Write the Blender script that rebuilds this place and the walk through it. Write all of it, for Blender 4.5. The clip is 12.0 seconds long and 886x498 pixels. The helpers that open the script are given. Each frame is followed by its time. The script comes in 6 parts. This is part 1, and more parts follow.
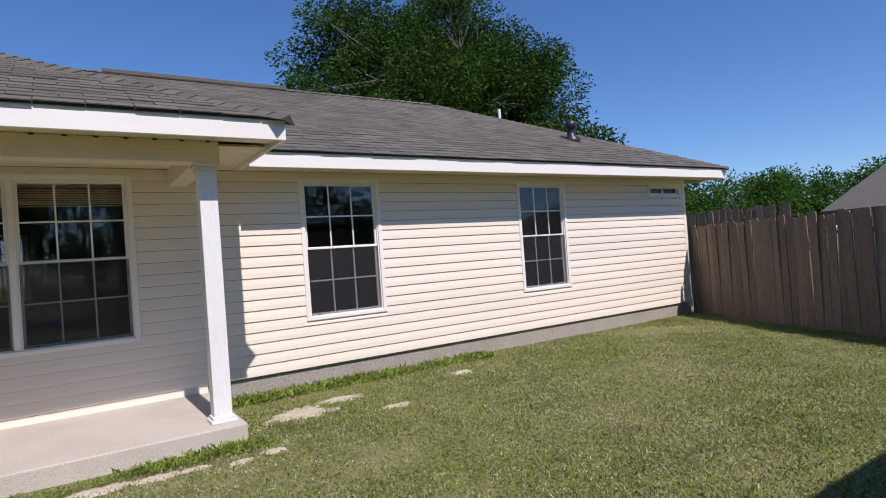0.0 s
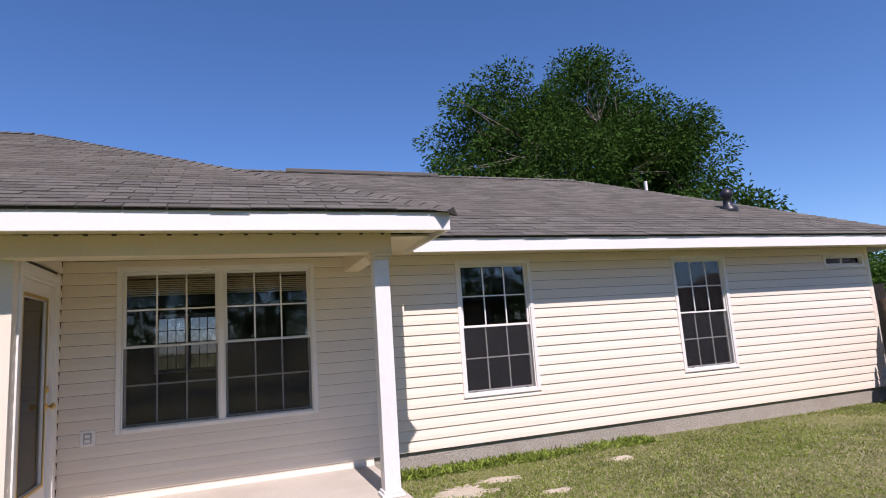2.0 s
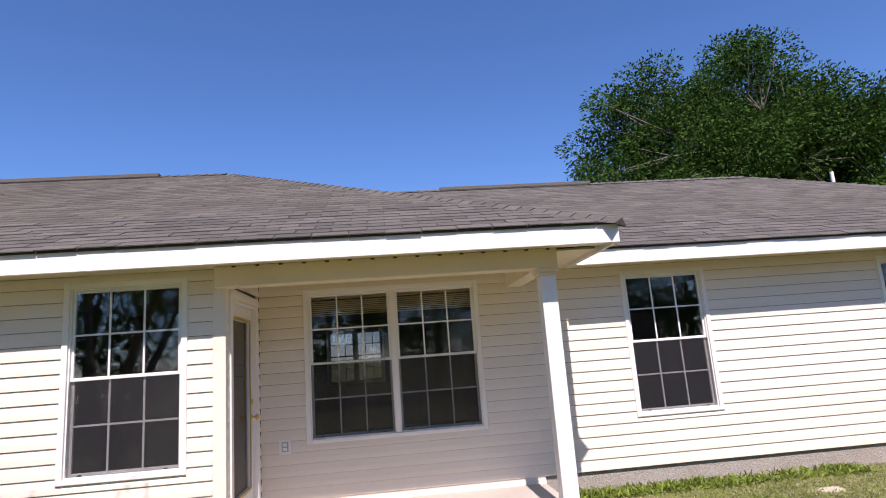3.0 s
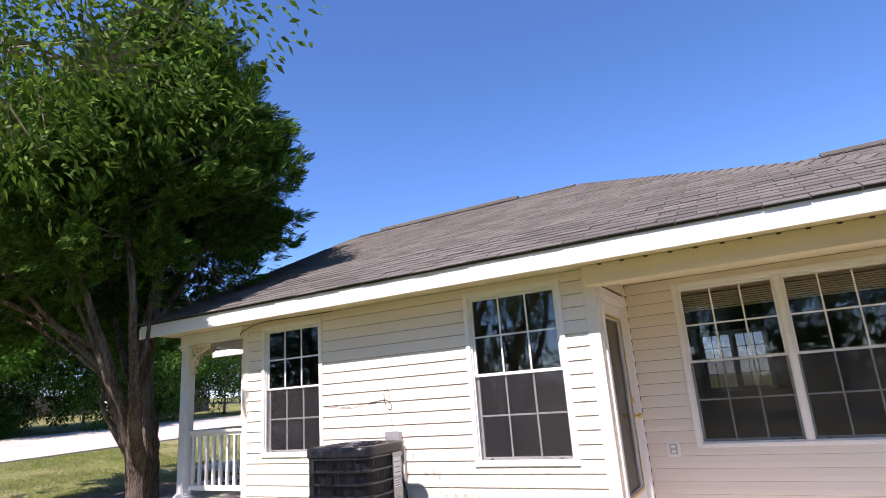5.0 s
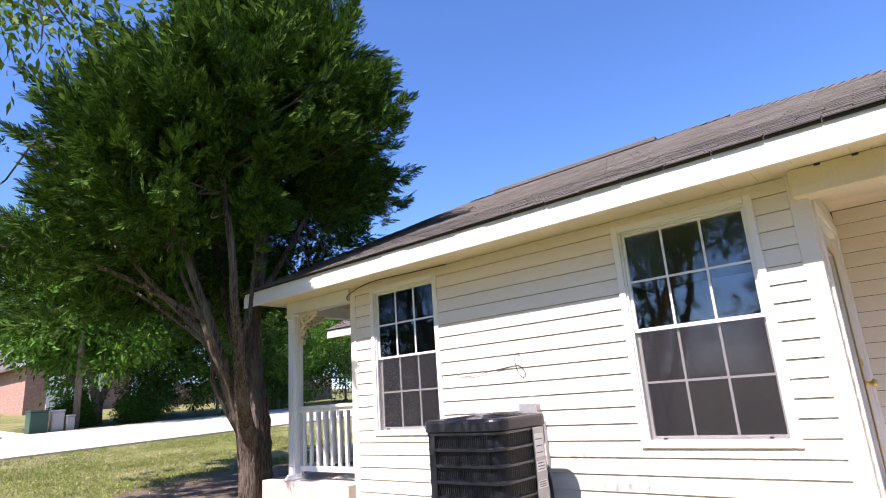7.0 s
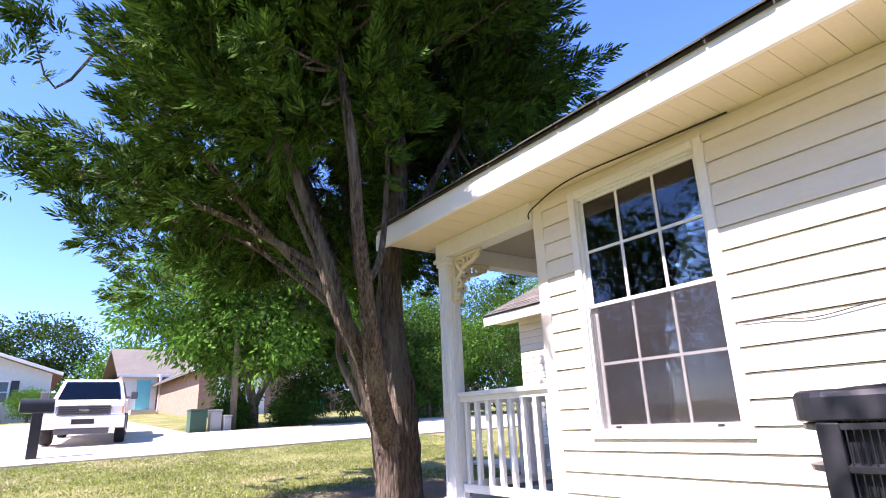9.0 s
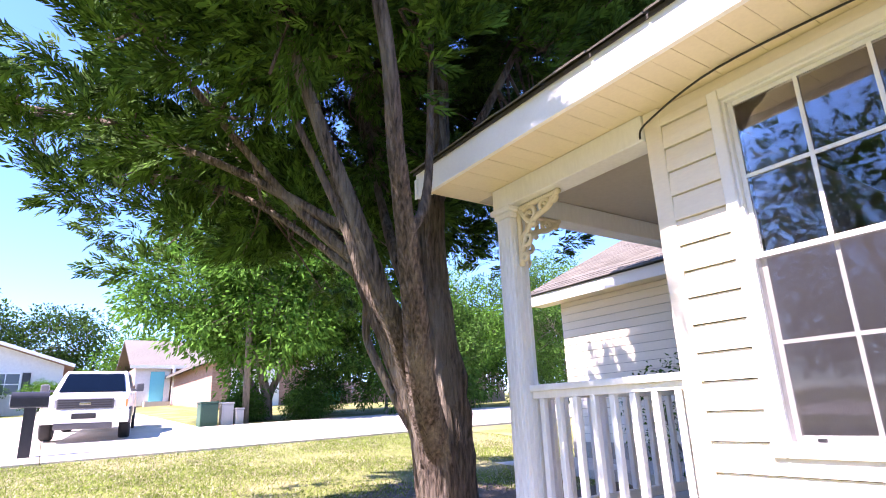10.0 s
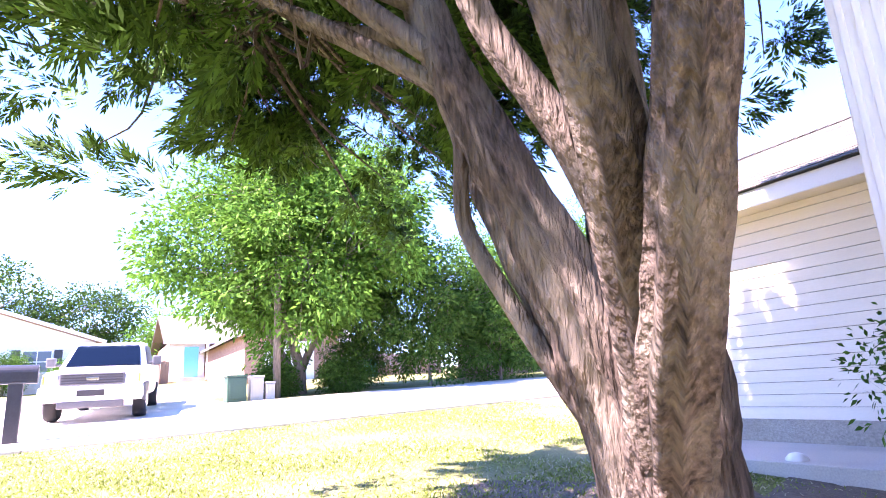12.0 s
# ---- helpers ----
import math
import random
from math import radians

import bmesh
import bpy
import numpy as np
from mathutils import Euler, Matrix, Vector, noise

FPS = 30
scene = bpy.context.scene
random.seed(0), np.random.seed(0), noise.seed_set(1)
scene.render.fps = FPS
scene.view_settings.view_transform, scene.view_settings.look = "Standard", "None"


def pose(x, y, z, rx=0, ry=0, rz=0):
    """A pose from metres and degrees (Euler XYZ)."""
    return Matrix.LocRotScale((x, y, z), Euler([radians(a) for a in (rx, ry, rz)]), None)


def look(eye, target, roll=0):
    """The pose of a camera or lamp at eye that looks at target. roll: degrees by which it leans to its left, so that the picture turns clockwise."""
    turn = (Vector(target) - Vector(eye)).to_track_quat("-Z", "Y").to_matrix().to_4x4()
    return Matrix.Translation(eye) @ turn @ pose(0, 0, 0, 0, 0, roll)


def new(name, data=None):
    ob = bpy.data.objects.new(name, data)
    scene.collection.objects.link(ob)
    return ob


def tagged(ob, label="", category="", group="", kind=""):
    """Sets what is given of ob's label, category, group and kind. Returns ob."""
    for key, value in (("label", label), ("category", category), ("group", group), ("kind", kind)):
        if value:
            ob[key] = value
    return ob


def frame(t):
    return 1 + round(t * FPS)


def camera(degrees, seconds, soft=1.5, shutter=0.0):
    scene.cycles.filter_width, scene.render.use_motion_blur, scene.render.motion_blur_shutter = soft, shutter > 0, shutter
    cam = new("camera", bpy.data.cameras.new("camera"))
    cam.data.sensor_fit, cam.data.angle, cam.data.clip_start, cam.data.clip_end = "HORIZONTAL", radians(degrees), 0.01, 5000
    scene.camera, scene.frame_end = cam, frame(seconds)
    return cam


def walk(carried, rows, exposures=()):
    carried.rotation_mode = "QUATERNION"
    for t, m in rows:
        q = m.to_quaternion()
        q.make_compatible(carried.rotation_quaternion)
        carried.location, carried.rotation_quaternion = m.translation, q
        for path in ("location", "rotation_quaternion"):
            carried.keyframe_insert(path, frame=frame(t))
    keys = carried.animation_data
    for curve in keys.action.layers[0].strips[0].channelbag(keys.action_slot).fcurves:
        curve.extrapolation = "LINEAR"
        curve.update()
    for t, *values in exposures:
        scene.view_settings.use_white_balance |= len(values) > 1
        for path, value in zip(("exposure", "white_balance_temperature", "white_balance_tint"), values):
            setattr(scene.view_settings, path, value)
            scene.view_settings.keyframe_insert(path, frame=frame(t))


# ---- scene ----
cam = camera(75.2, 12.0, soft=1.0)
PATH = [
    (0, (-1.723, 1.577, 1.388), (-0.626, 3.25, 1.413), -4.2),
    (0.5, (-1.66, 1.411, 1.427), (-0.575, 3.09, 1.489), -4.1),
    (1, (-1.734, 1.383, 1.45), (-0.651, 3.059, 1.59), -4.0),
    (1.5, (-1.895, 1.437, 1.458), (-0.915, 3.165, 1.69), -4.0),
    (2, (-1.98, 1.466, 1.499), (-1.298, 3.322, 1.799), -4.0),
    (2.5, (-2.122, 1.514, 1.565), (-1.712, 3.442, 1.904), -4.0),
    (2.7, (-2.157, 1.533, 1.589), (-1.823, 3.474, 1.938), -4.1),
    (4.3, (-2.25, 1.405, 1.471), (-2.784, 3.272, 1.952), -4.2),
    (4.5, (-2.274, 1.433, 1.472), (-2.931, 3.258, 1.959), -4.1),
    (5, (-2.316, 1.549, 1.442), (-3.235, 3.254, 1.938), -4.2),
    (5.5, (-2.416, 1.733, 1.359), (-3.492, 3.34, 1.867), -4.4),
    (6, (-2.593, 1.948, 1.289), (-3.759, 3.49, 1.802), -4.4),
    (6.5, (-2.876, 2.211, 1.272), (-4.086, 3.721, 1.778), -4.4),
    (6.7, (-2.974, 2.294, 1.262), (-4.19, 3.801, 1.759), -4.3),
    (8.3, (-4.495, 3.587, 1.087), (-5.939, 4.848, 1.657), -3.2),
    (8.5, (-4.767, 3.703, 1.083), (-6.265, 4.901, 1.651), -3.2),
    (9, (-5.342, 3.967, 1.027), (-6.894, 5.09, 1.604), -2.3),
    (9.5, (-5.924, 4.195, 1.067), (-7.488, 5.311, 1.622), -2.5),
    (10, (-6.504, 4.412, 1.11), (-8.088, 5.503, 1.659), -2.4),
    (10.5, (-6.982, 4.571, 1.132), (-8.566, 5.666, 1.671), -2.8),
    (11, (-7.568, 4.82, 1.11), (-9.182, 5.875, 1.642), -2.5),
    (11.5, (-8.094, 5.066, 1.125), (-9.722, 6.114, 1.626), -2.4),
    (12, (-8.642, 5.229, 1.113), (-10.303, 6.241, 1.579), -3.2),
]
EXPOSURES = [(0, -0.05, 6450, 21), (2.5, 0.25, 6600, 27), (4.5, 0.74, 6650, 28), (6.5, 1.08, 6650, 29), (8.5, 1.5, 6650, 32), (9.5, 1.98, 6600, 36), (10.5, 2.47, 6550, 40), (12, 3.22, 6550, 48)]
walk(cam, [(t, look(eye, target, roll)) for t, eye, target, roll in PATH], EXPOSURES)

# ---- world and sun ----
SUN_ELEVATION = 51.5
world = bpy.data.worlds.new("sky")
scene.world = world
world.use_nodes = True
sky = world.node_tree.nodes.new("ShaderNodeTexSky")
sky.sky_type = "NISHITA"
sky.sun_disc = False
sky.sun_elevation, sky.sun_rotation = radians(SUN_ELEVATION), radians(180)
sky.air_density, sky.dust_density, sky.ozone_density = 1.0, 0.2, 9.0
sky.altitude = 600
background = world.node_tree.nodes["Background"]
background.inputs["Strength"].default_value = 0.132
deep = world.node_tree.nodes.new("ShaderNodeHueSaturation")
deep.inputs["Saturation"].default_value = 1.08
world.node_tree.links.new(sky.outputs[0], deep.inputs["Color"])
world.node_tree.links.new(deep.outputs[0], background.inputs["Color"])
sun = new("sun", bpy.data.lights.new("sun", "SUN"))
sun.data.energy, sun.data.angle, sun.data.color = 5.0, radians(0.53), (1.0, 0.96, 0.905)
sun.matrix_world = look((0.3, -40, 40 * math.tan(radians(SUN_ELEVATION))), (0, 0, 0))


# ---- materials ----
def material(name, colour, rough=0.6, grain=0.0, scale=20.0, blotch=0.0, blotch_scale=1.5, bump=0.0, bump_scale=60.0,
             metal=0.0, stretch=(1, 1, 1), vary="", spread=0.0, second=None, specular=0.5):
    """A surface with fine grain, larger blotches and relief. vary: 'object' or 'island' for one tone a piece."""
    m = bpy.data.materials.new(name)
    m.use_nodes = True
    nt = m.node_tree
    bsdf = nt.nodes["Principled BSDF"]
    bsdf.inputs["Roughness"].default_value = rough
    bsdf.inputs["Metallic"].default_value = metal
    bsdf.inputs["Specular IOR Level"].default_value = specular
    geo = nt.nodes.new("ShaderNodeNewGeometry")
    mapping = nt.nodes.new("ShaderNodeMapping")
    mapping.inputs["Scale"].default_value = stretch
    nt.links.new(geo.outputs["Position"], mapping.inputs["Vector"])
    place = mapping.outputs["Vector"]

    def noise_node(size, detail=4.0):
        n = nt.nodes.new("ShaderNodeTexNoise")
        n.inputs["Scale"].default_value = size
        n.inputs["Detail"].default_value = detail
        nt.links.new(place, n.inputs["Vector"])
        return n.outputs["Fac"]

    def mixed(fac, a, b):
        n = nt.nodes.new("ShaderNodeMix")
        n.data_type = "RGBA"
        for value, socket in ((fac, n.inputs[0]), (a, n.inputs[6]), (b, n.inputs[7])):
            if isinstance(value, (int, float)):
                socket.default_value = value
            elif isinstance(value, tuple):
                socket.default_value = (*value[:3], 1)
            else:
                nt.links.new(value, socket)
        return n.outputs[2]

    def ramp(fac, lo, hi):
        n = nt.nodes.new("ShaderNodeMapRange")
        n.inputs["From Min"].default_value, n.inputs["From Max"].default_value = lo, hi
        nt.links.new(fac, n.inputs["Value"])
        return n.outputs["Result"]

    c = tuple(colour)
    out = None
    dark = tuple(v * (1 - grain) for v in c)
    light = tuple(min(1, v * (1 + grain)) for v in c)
    out = mixed(ramp(noise_node(scale), 0.3, 0.7), dark, light)
    if blotch:
        b = tuple(second) if second else tuple(v * 0.6 for v in c)
        n = ramp(noise_node(blotch_scale, 3.0), 0.45, 0.72)
        f = nt.nodes.new("ShaderNodeMath")
        f.operation = "MULTIPLY"
        f.inputs[1].default_value = blotch
        nt.links.new(n, f.inputs[0])
        out = mixed(f.outputs[0], out, b)
    if vary:
        r = nt.nodes.new("ShaderNodeObjectInfo").outputs["Random"] if vary == "object" else geo.outputs["Random Per Island"]
        v = nt.nodes.new("ShaderNodeMapRange")
        v.inputs["To Min"].default_value, v.inputs["To Max"].default_value = 1 - spread, 1 + spread
        nt.links.new(r, v.inputs["Value"])
        h = nt.nodes.new("ShaderNodeHueSaturation")
        nt.links.new(out, h.inputs["Color"])
        nt.links.new(v.outputs["Result"], h.inputs["Value"])
        out = h.outputs["Color"]
    nt.links.new(out, bsdf.inputs["Base Color"])
    if bump:
        b = nt.nodes.new("ShaderNodeBump")
        b.inputs["Strength"].default_value = bump
        b.inputs["Distance"].default_value = 0.02
        nt.links.new(noise_node(bump_scale, 6.0), b.inputs["Height"])
        nt.links.new(b.outputs[0], bsdf.inputs["Normal"])
    return m


def leaf_material(name, colour, spread=0.4, glow=0.35, rough=0.5, specular=0.35):
    m = material(name, colour, rough=rough, grain=0.25, scale=3.0, vary="island", spread=spread, specular=specular)
    nt = m.node_tree
    bsdf = nt.nodes["Principled BSDF"]
    through_leaf = nt.nodes.new("ShaderNodeBsdfTranslucent")
    nt.links.new(bsdf.inputs["Base Color"].links[0].from_socket, through_leaf.inputs["Color"])
    mix = nt.nodes.new("ShaderNodeMixShader")
    mix.inputs[0].default_value = glow
    nt.links.new(bsdf.outputs[0], mix.inputs[1])
    nt.links.new(through_leaf.outputs[0], mix.inputs[2])
    nt.links.new(mix.outputs[0], nt.nodes["Material Output"].inputs["Surface"])
    return m


def glass_material(name, tint=(1, 1, 1), ior=1.5):
    m = bpy.data.materials.new(name)
    m.use_nodes = True
    nt = m.node_tree
    nt.nodes.remove(nt.nodes["Principled BSDF"])
    clear, gloss = nt.nodes.new("ShaderNodeBsdfTransparent"), nt.nodes.new("ShaderNodeBsdfGlossy")
    clear.inputs["Color"].default_value = (*tint, 1)
    gloss.inputs["Roughness"].default_value = 0.015
    fres, mix = nt.nodes.new("ShaderNodeFresnel"), nt.nodes.new("ShaderNodeMixShader")
    fres.inputs["IOR"].default_value = ior
    wave, bump = nt.nodes.new("ShaderNodeTexNoise"), nt.nodes.new("ShaderNodeBump")
    wave.inputs["Scale"].default_value = 2.5
    bump.inputs["Strength"].default_value, bump.inputs["Distance"].default_value = 0.06, 0.02
    nt.links.new(wave.outputs["Fac"], bump.inputs["Height"])
    nt.links.new(bump.outputs[0], gloss.inputs["Normal"])
    nt.links.new(fres.outputs[0], mix.inputs[0])
    nt.links.new(clear.outputs[0], mix.inputs[1])
    nt.links.new(gloss.outputs[0], mix.inputs[2])
    nt.links.new(mix.outputs[0], nt.nodes["Material Output"].inputs["Surface"])
    return m


def screen_material(name, cover=0.3):
    m = bpy.data.materials.new(name)
    m.use_nodes = True
    nt = m.node_tree
    clear, mix = nt.nodes.new("ShaderNodeBsdfTransparent"), nt.nodes.new("ShaderNodeMixShader")
    nt.nodes["Principled BSDF"].inputs["Base Color"].default_value = (0.03, 0.03, 0.034, 1)
    nt.nodes["Principled BSDF"].inputs["Roughness"].default_value = 0.7
    mix.inputs[0].default_value = cover
    nt.links.new(clear.outputs[0], mix.inputs[1])
    nt.links.new(nt.nodes["Principled BSDF"].outputs[0], mix.inputs[2])
    nt.links.new(mix.outputs[0], nt.nodes["Material Output"].inputs["Surface"])
    return m


SIDING = material("cream_vinyl_siding", (0.785, 0.71, 0.595), 0.5, 0.03, 90, 0.16, 1.1, 0.05, 200, vary="object", spread=0.025, second=(0.60, 0.53, 0.42), stretch=(0.3, 0.3, 1))
# sheathing coloured dark to put shade into the gaps between lapped boards
SHEATH = material("lap_shade_sheathing", (0.10, 0.085, 0.065), 0.8, 0.1)
WHITE = material("white_paint", (0.81, 0.785, 0.74), 0.45, 0.02, 60, 0.12, 2.0, 0.04, 120, second=(0.66, 0.63, 0.57))
PORCH_WHITE = material("weathered_white_paint", (0.78, 0.78, 0.77), 0.5, 0.04, 45, 0.25, 3.0, 0.12, 90, second=(0.6, 0.59, 0.56), stretch=(1, 1, 0.3))
CREAM = material("cream_trim", (0.76, 0.655, 0.465), 0.5, 0.03, 60, 0.2, 2.0, 0.05, 120, second=(0.58, 0.52, 0.41))
VINYL = material("white_vinyl_frame", (0.78, 0.77, 0.74), 0.35, 0.02, 60, 0.1, 3, second=(0.6, 0.58, 0.53))
SHINGLE = material("grey_asphalt_shingle", (0.130, 0.121, 0.106), 0.92, 0.35, 260, 0.3, 0.9, 0.5, 350, vary="object", spread=0.2, second=(0.19, 0.177, 0.152), specular=0.2)
SHINGLE_FAR = material("grey_asphalt_shingles", (0.130, 0.121, 0.106), 0.92, 0.35, 260, 0.3, 0.9, 0.5, 350, vary="island", spread=0.2, second=(0.19, 0.177, 0.152), specular=0.2)
FELT = material("roof_underlay", (0.05, 0.046, 0.044), 0.95, 0.2, 90)
CONCRETE = material("weathered_concrete", (0.52, 0.47, 0.40), 0.85, 0.12, 70, 0.35, 1.7, 0.35, 110, second=(0.36, 0.31, 0.25), vary="object", spread=0.05)
FOUNDATION = material("foundation_concrete", (0.36, 0.33, 0.28), 0.9, 0.2, 50, 0.4, 2.5, 0.7, 60, second=(0.26, 0.22, 0.17))
GLASS = glass_material("window_glass", ior=1.8)
# grey tint added to dim the daylight seen through the far window
DIMMED_GLASS = glass_material("dimming_glass", (0.42, 0.42, 0.43), ior=1.5)
SCREEN = screen_material("insect_screen")
# dimness of the unlit rooms is put into these near-black colours
INSIDE = material("dim_room_paint", (0.07, 0.05, 0.045), 0.8, 0.05)
CARPET = material("dim_room_floor", (0.05, 0.035, 0.03), 0.9, 0.1)
LAWN = material("lawn", (0.165, 0.18, 0.06), 0.95, 0.5, 40, 0.75, 0.9, 1.0, 60, second=(0.31, 0.27, 0.15), specular=0.1)
GRASS = leaf_material("grass_blades", (0.19, 0.255, 0.045), 0.5, 0.3, 0.7, 0.15)
DRY_GRASS = leaf_material("dry_grass_blades", (0.44, 0.395, 0.25), 0.35, 0.3)
SAND = material("bare_sand", (0.52, 0.45, 0.35), 0.95, 0.25, 60, 0.4, 4, 0.8, 70, second=(0.32, 0.25, 0.17))
SOIL = material("bare_soil", (0.13, 0.095, 0.065), 0.95, 0.4, 40, 0.5, 3, 1.0, 50, second=(0.2, 0.16, 0.11))
FENCE_WOOD = material("weathered_fence_wood", (0.20, 0.15, 0.115), 0.9, 0.3, 14, 0.35, 2.5, 0.5, 30, vary="object", spread=0.22, second=(0.13, 0.105, 0.09), stretch=(6, 6, 0.6))
BARK = material("cedar_bark", (0.115, 0.088, 0.068), 0.95, 0.7, 24, 0.85, 3.0, 2.4, 26, second=(0.24, 0.205, 0.155), stretch=(2.2, 2.2, 0.35), specular=0.2)
BARK_B = material("grey_bark", (0.17, 0.145, 0.115), 0.95, 0.4, 14, 0.5, 2.5, 0.9, 20, second=(0.26, 0.22, 0.17), stretch=(2, 2, 0.5), specular=0.2)
CEDAR = leaf_material("cedar_foliage", (0.048, 0.105, 0.014), 0.6, 0.12, 0.8, 0.1)
OAK = leaf_material("oak_foliage", (0.038, 0.085, 0.013), 0.5, 0.2, 0.75, 0.1)
MYRTLE = leaf_material("light_green_foliage", (0.095, 0.18, 0.02), 0.45, 0.4, 0.6, 0.2)
STREET_LEAF = leaf_material("street_tree_foliage", (0.075, 0.185, 0.022), 0.45, 0.35, 0.7, 0.12)
HEDGE_LEAF = leaf_material("hedge_foliage", (0.05, 0.12, 0.018), 0.45, 0.3, 0.7, 0.12)
BLACK_METAL = material("dark_painted_metal", (0.018, 0.018, 0.023), 0.4, 0.2, 40, 0.3, 3, second=(0.05, 0.05, 0.055))
LOUVRE = material("worn_dark_louvre", (0.045, 0.045, 0.055), 0.35, 0.2, 40, 0.3, 5, second=(0.09, 0.09, 0.10))
GREY_METAL = material("galvanised_metal", (0.42, 0.42, 0.41), 0.45, 0.1, 60, metal=0.5)
BRASS = material("brass", (0.72, 0.52, 0.18), 0.3, 0.05, metal=1.0)
CABLE = material("black_cable", (0.015, 0.015, 0.016), 0.5)


# ---- helpers for building ----
def g(x, y=7.0):
    """Height of the ground, which climbs from the back yard to the street and falls a little towards low y there."""
    def soft(s, w):
        return s if s > 30 * w else math.log1p(math.exp(s / w)) * w
    cross = 0.025 * max(-12.0, min(12.0, y - 7.0)) * max(0.0, min(1.0, (-x - 12.0) / 7.0))
    return 0.050 * (soft(-x - 5.5, 1.2) - soft(-x - 75, 4.0)) + cross


def thing(name, label, category, at=(0, 0, 0), group="", kind=""):
    ob = new(name)
    ob.location = at
    ob.empty_display_size = 0.2
    return tagged(ob, label, category, group, kind)


def hang(ob, parent):
    ob.parent = parent
    if parent.type == "EMPTY":
        ob.matrix_parent_inverse = Matrix.Translation(-parent.location)
    return ob


def finish(name, me, mat, parent=None, label="", smooth=False):
    me.materials.append(mat)
    ob = new(name, me)
    if smooth:
        me.polygons.foreach_set("use_smooth", [True] * len(me.polygons))
    if parent:
        hang(ob, parent)
    if label:
        ob["label"] = label
    return ob


def part(name, bm, mat, parent=None, label="", smooth=False):
    me = bpy.data.meshes.new(name)
    bm.to_mesh(me)
    bm.free()
    return finish(name, me, mat, parent, label, smooth)


def structure(ob, label, category):
    return tagged(ob, label, category, kind="structure")


def box(bm, a, b, bevel=0.0):
    """A box between two corners, with its edges rounded off."""
    a, b = Vector(a), Vector(b)
    size = b - a
    made = bmesh.ops.create_cube(bm, size=1.0, matrix=Matrix.Translation((a + b) / 2) @ Matrix.Diagonal((*size, 1)))
    if bevel:
        edges = list({e for v in made["verts"] for e in v.link_edges})
        bmesh.ops.bevel(bm, geom=edges, offset=bevel, segments=2, affect="EDGES", profile=0.5)
    return bm


def boxes(*pairs, bevel=0.0):
    bm = bmesh.new()
    for a, b in pairs:
        box(bm, a, b, bevel)
    return bm


def tube(bm, points, radii, sides=8, rough=0.0, cap=True):
    """A round limb along a line of points; rough: how far its skin wanders."""
    points = [Vector(p) for p in points]
    rings = []
    side = None
    for i, p in enumerate(points):
        way = (points[min(i + 1, len(points) - 1)] - points[max(i - 1, 0)]).normalized()
        if side is None:
            side = way.orthogonal().normalized()
        side = (side - way * side.dot(way)).normalized()
        up = way.cross(side)
        r = radii[i] if isinstance(radii, (list, tuple)) else radii
        ring = []
        for k in range(sides):
            a = 2 * math.pi * k / sides
            d = side * math.cos(a) + up * math.sin(a)
            n = 1 + (rough * noise.noise((p + d * r) * 7) + rough * 0.8 * math.sin(k * 2.4 + 3 * noise.noise(p * 0.8)) if rough else 0)
            ring.append(bm.verts.new(p + d * r * n))
        rings.append(ring)
    for a, b in zip(rings, rings[1:]):
        for k in range(sides):
            bm.faces.new((a[k], a[(k + 1) % sides], b[(k + 1) % sides], b[k]))
    if cap:
        bm.faces.new(rings[0][::-1])
        bm.faces.new(rings[-1])
    return bm


def curve_points(points, steps=6):
    """A smooth line through the points."""
    p = [Vector(q) for q in points]
    p = [p[0] * 2 - p[1]] + p + [p[-1] * 2 - p[-2]]
    out = []
    for i in range(1, len(p) - 2):
        for k in range(steps):
            t = k / steps
            out.append(0.5 * (2 * p[i] + (p[i + 1] - p[i - 1]) * t + (2 * p[i - 1] - 5 * p[i] + 4 * p[i + 1] - p[i + 2]) * t * t
                              + (3 * p[i] - p[i - 1] - 3 * p[i + 1] + p[i + 2]) * t ** 3))
    return out + [p[-2]]


def spread_radii(r0, r1, n):
    return [r0 + (r1 - r0) * i / (n - 1) for i in range(n)]


def slab(bm, ring, thick):
    """A sheet with the outline ring, thick metres deep below it."""
    top = [bm.verts.new(p) for p in ring]
    low = [bm.verts.new(Vector(p) - Vector((0, 0, thick))) for p in ring]
    bm.faces.new(top)
    bm.faces.new(low[::-1])
    n = len(ring)
    for i in range(n):
        bm.faces.new((top[i], low[i], low[(i + 1) % n], top[(i + 1) % n]))
    return bm


def lathe(bm, profile, sides, centre=(0, 0, 0)):
    """Rings of (radius, height) about an upright axis."""
    c = Vector(centre)
    rings = [[bm.verts.new(c + Vector((r * math.cos(2 * math.pi * k / sides), r * math.sin(2 * math.pi * k / sides), z))) for k in range(sides)] for r, z in profile]
    for a, b in zip(rings, rings[1:]):
        for k in range(sides):
            bm.faces.new((a[k], a[(k + 1) % sides], b[(k + 1) % sides], b[k]))
    bm.faces.new(rings[0][::-1])
    bm.faces.new(rings[-1])
    return bm


def mesh_of(name, verts, faces):
    """A mesh from arrays of places and equal-sided faces."""
    me = bpy.data.meshes.new(name)
    n, k = faces.shape
    me.vertices.add(len(verts))
    me.vertices.foreach_set("co", np.asarray(verts, dtype=np.float32).ravel())
    me.loops.add(n * k)
    me.loops.foreach_set("vertex_index", faces.astype(np.int32).ravel())
    me.polygons.add(n)
    me.polygons.foreach_set("loop_start", np.arange(0, n * k, k, dtype=np.int32))
    me.update(calc_edges=True)
    return me


def unit(v):
    return v / np.maximum(np.linalg.norm(v, axis=-1, keepdims=True), 1e-9)


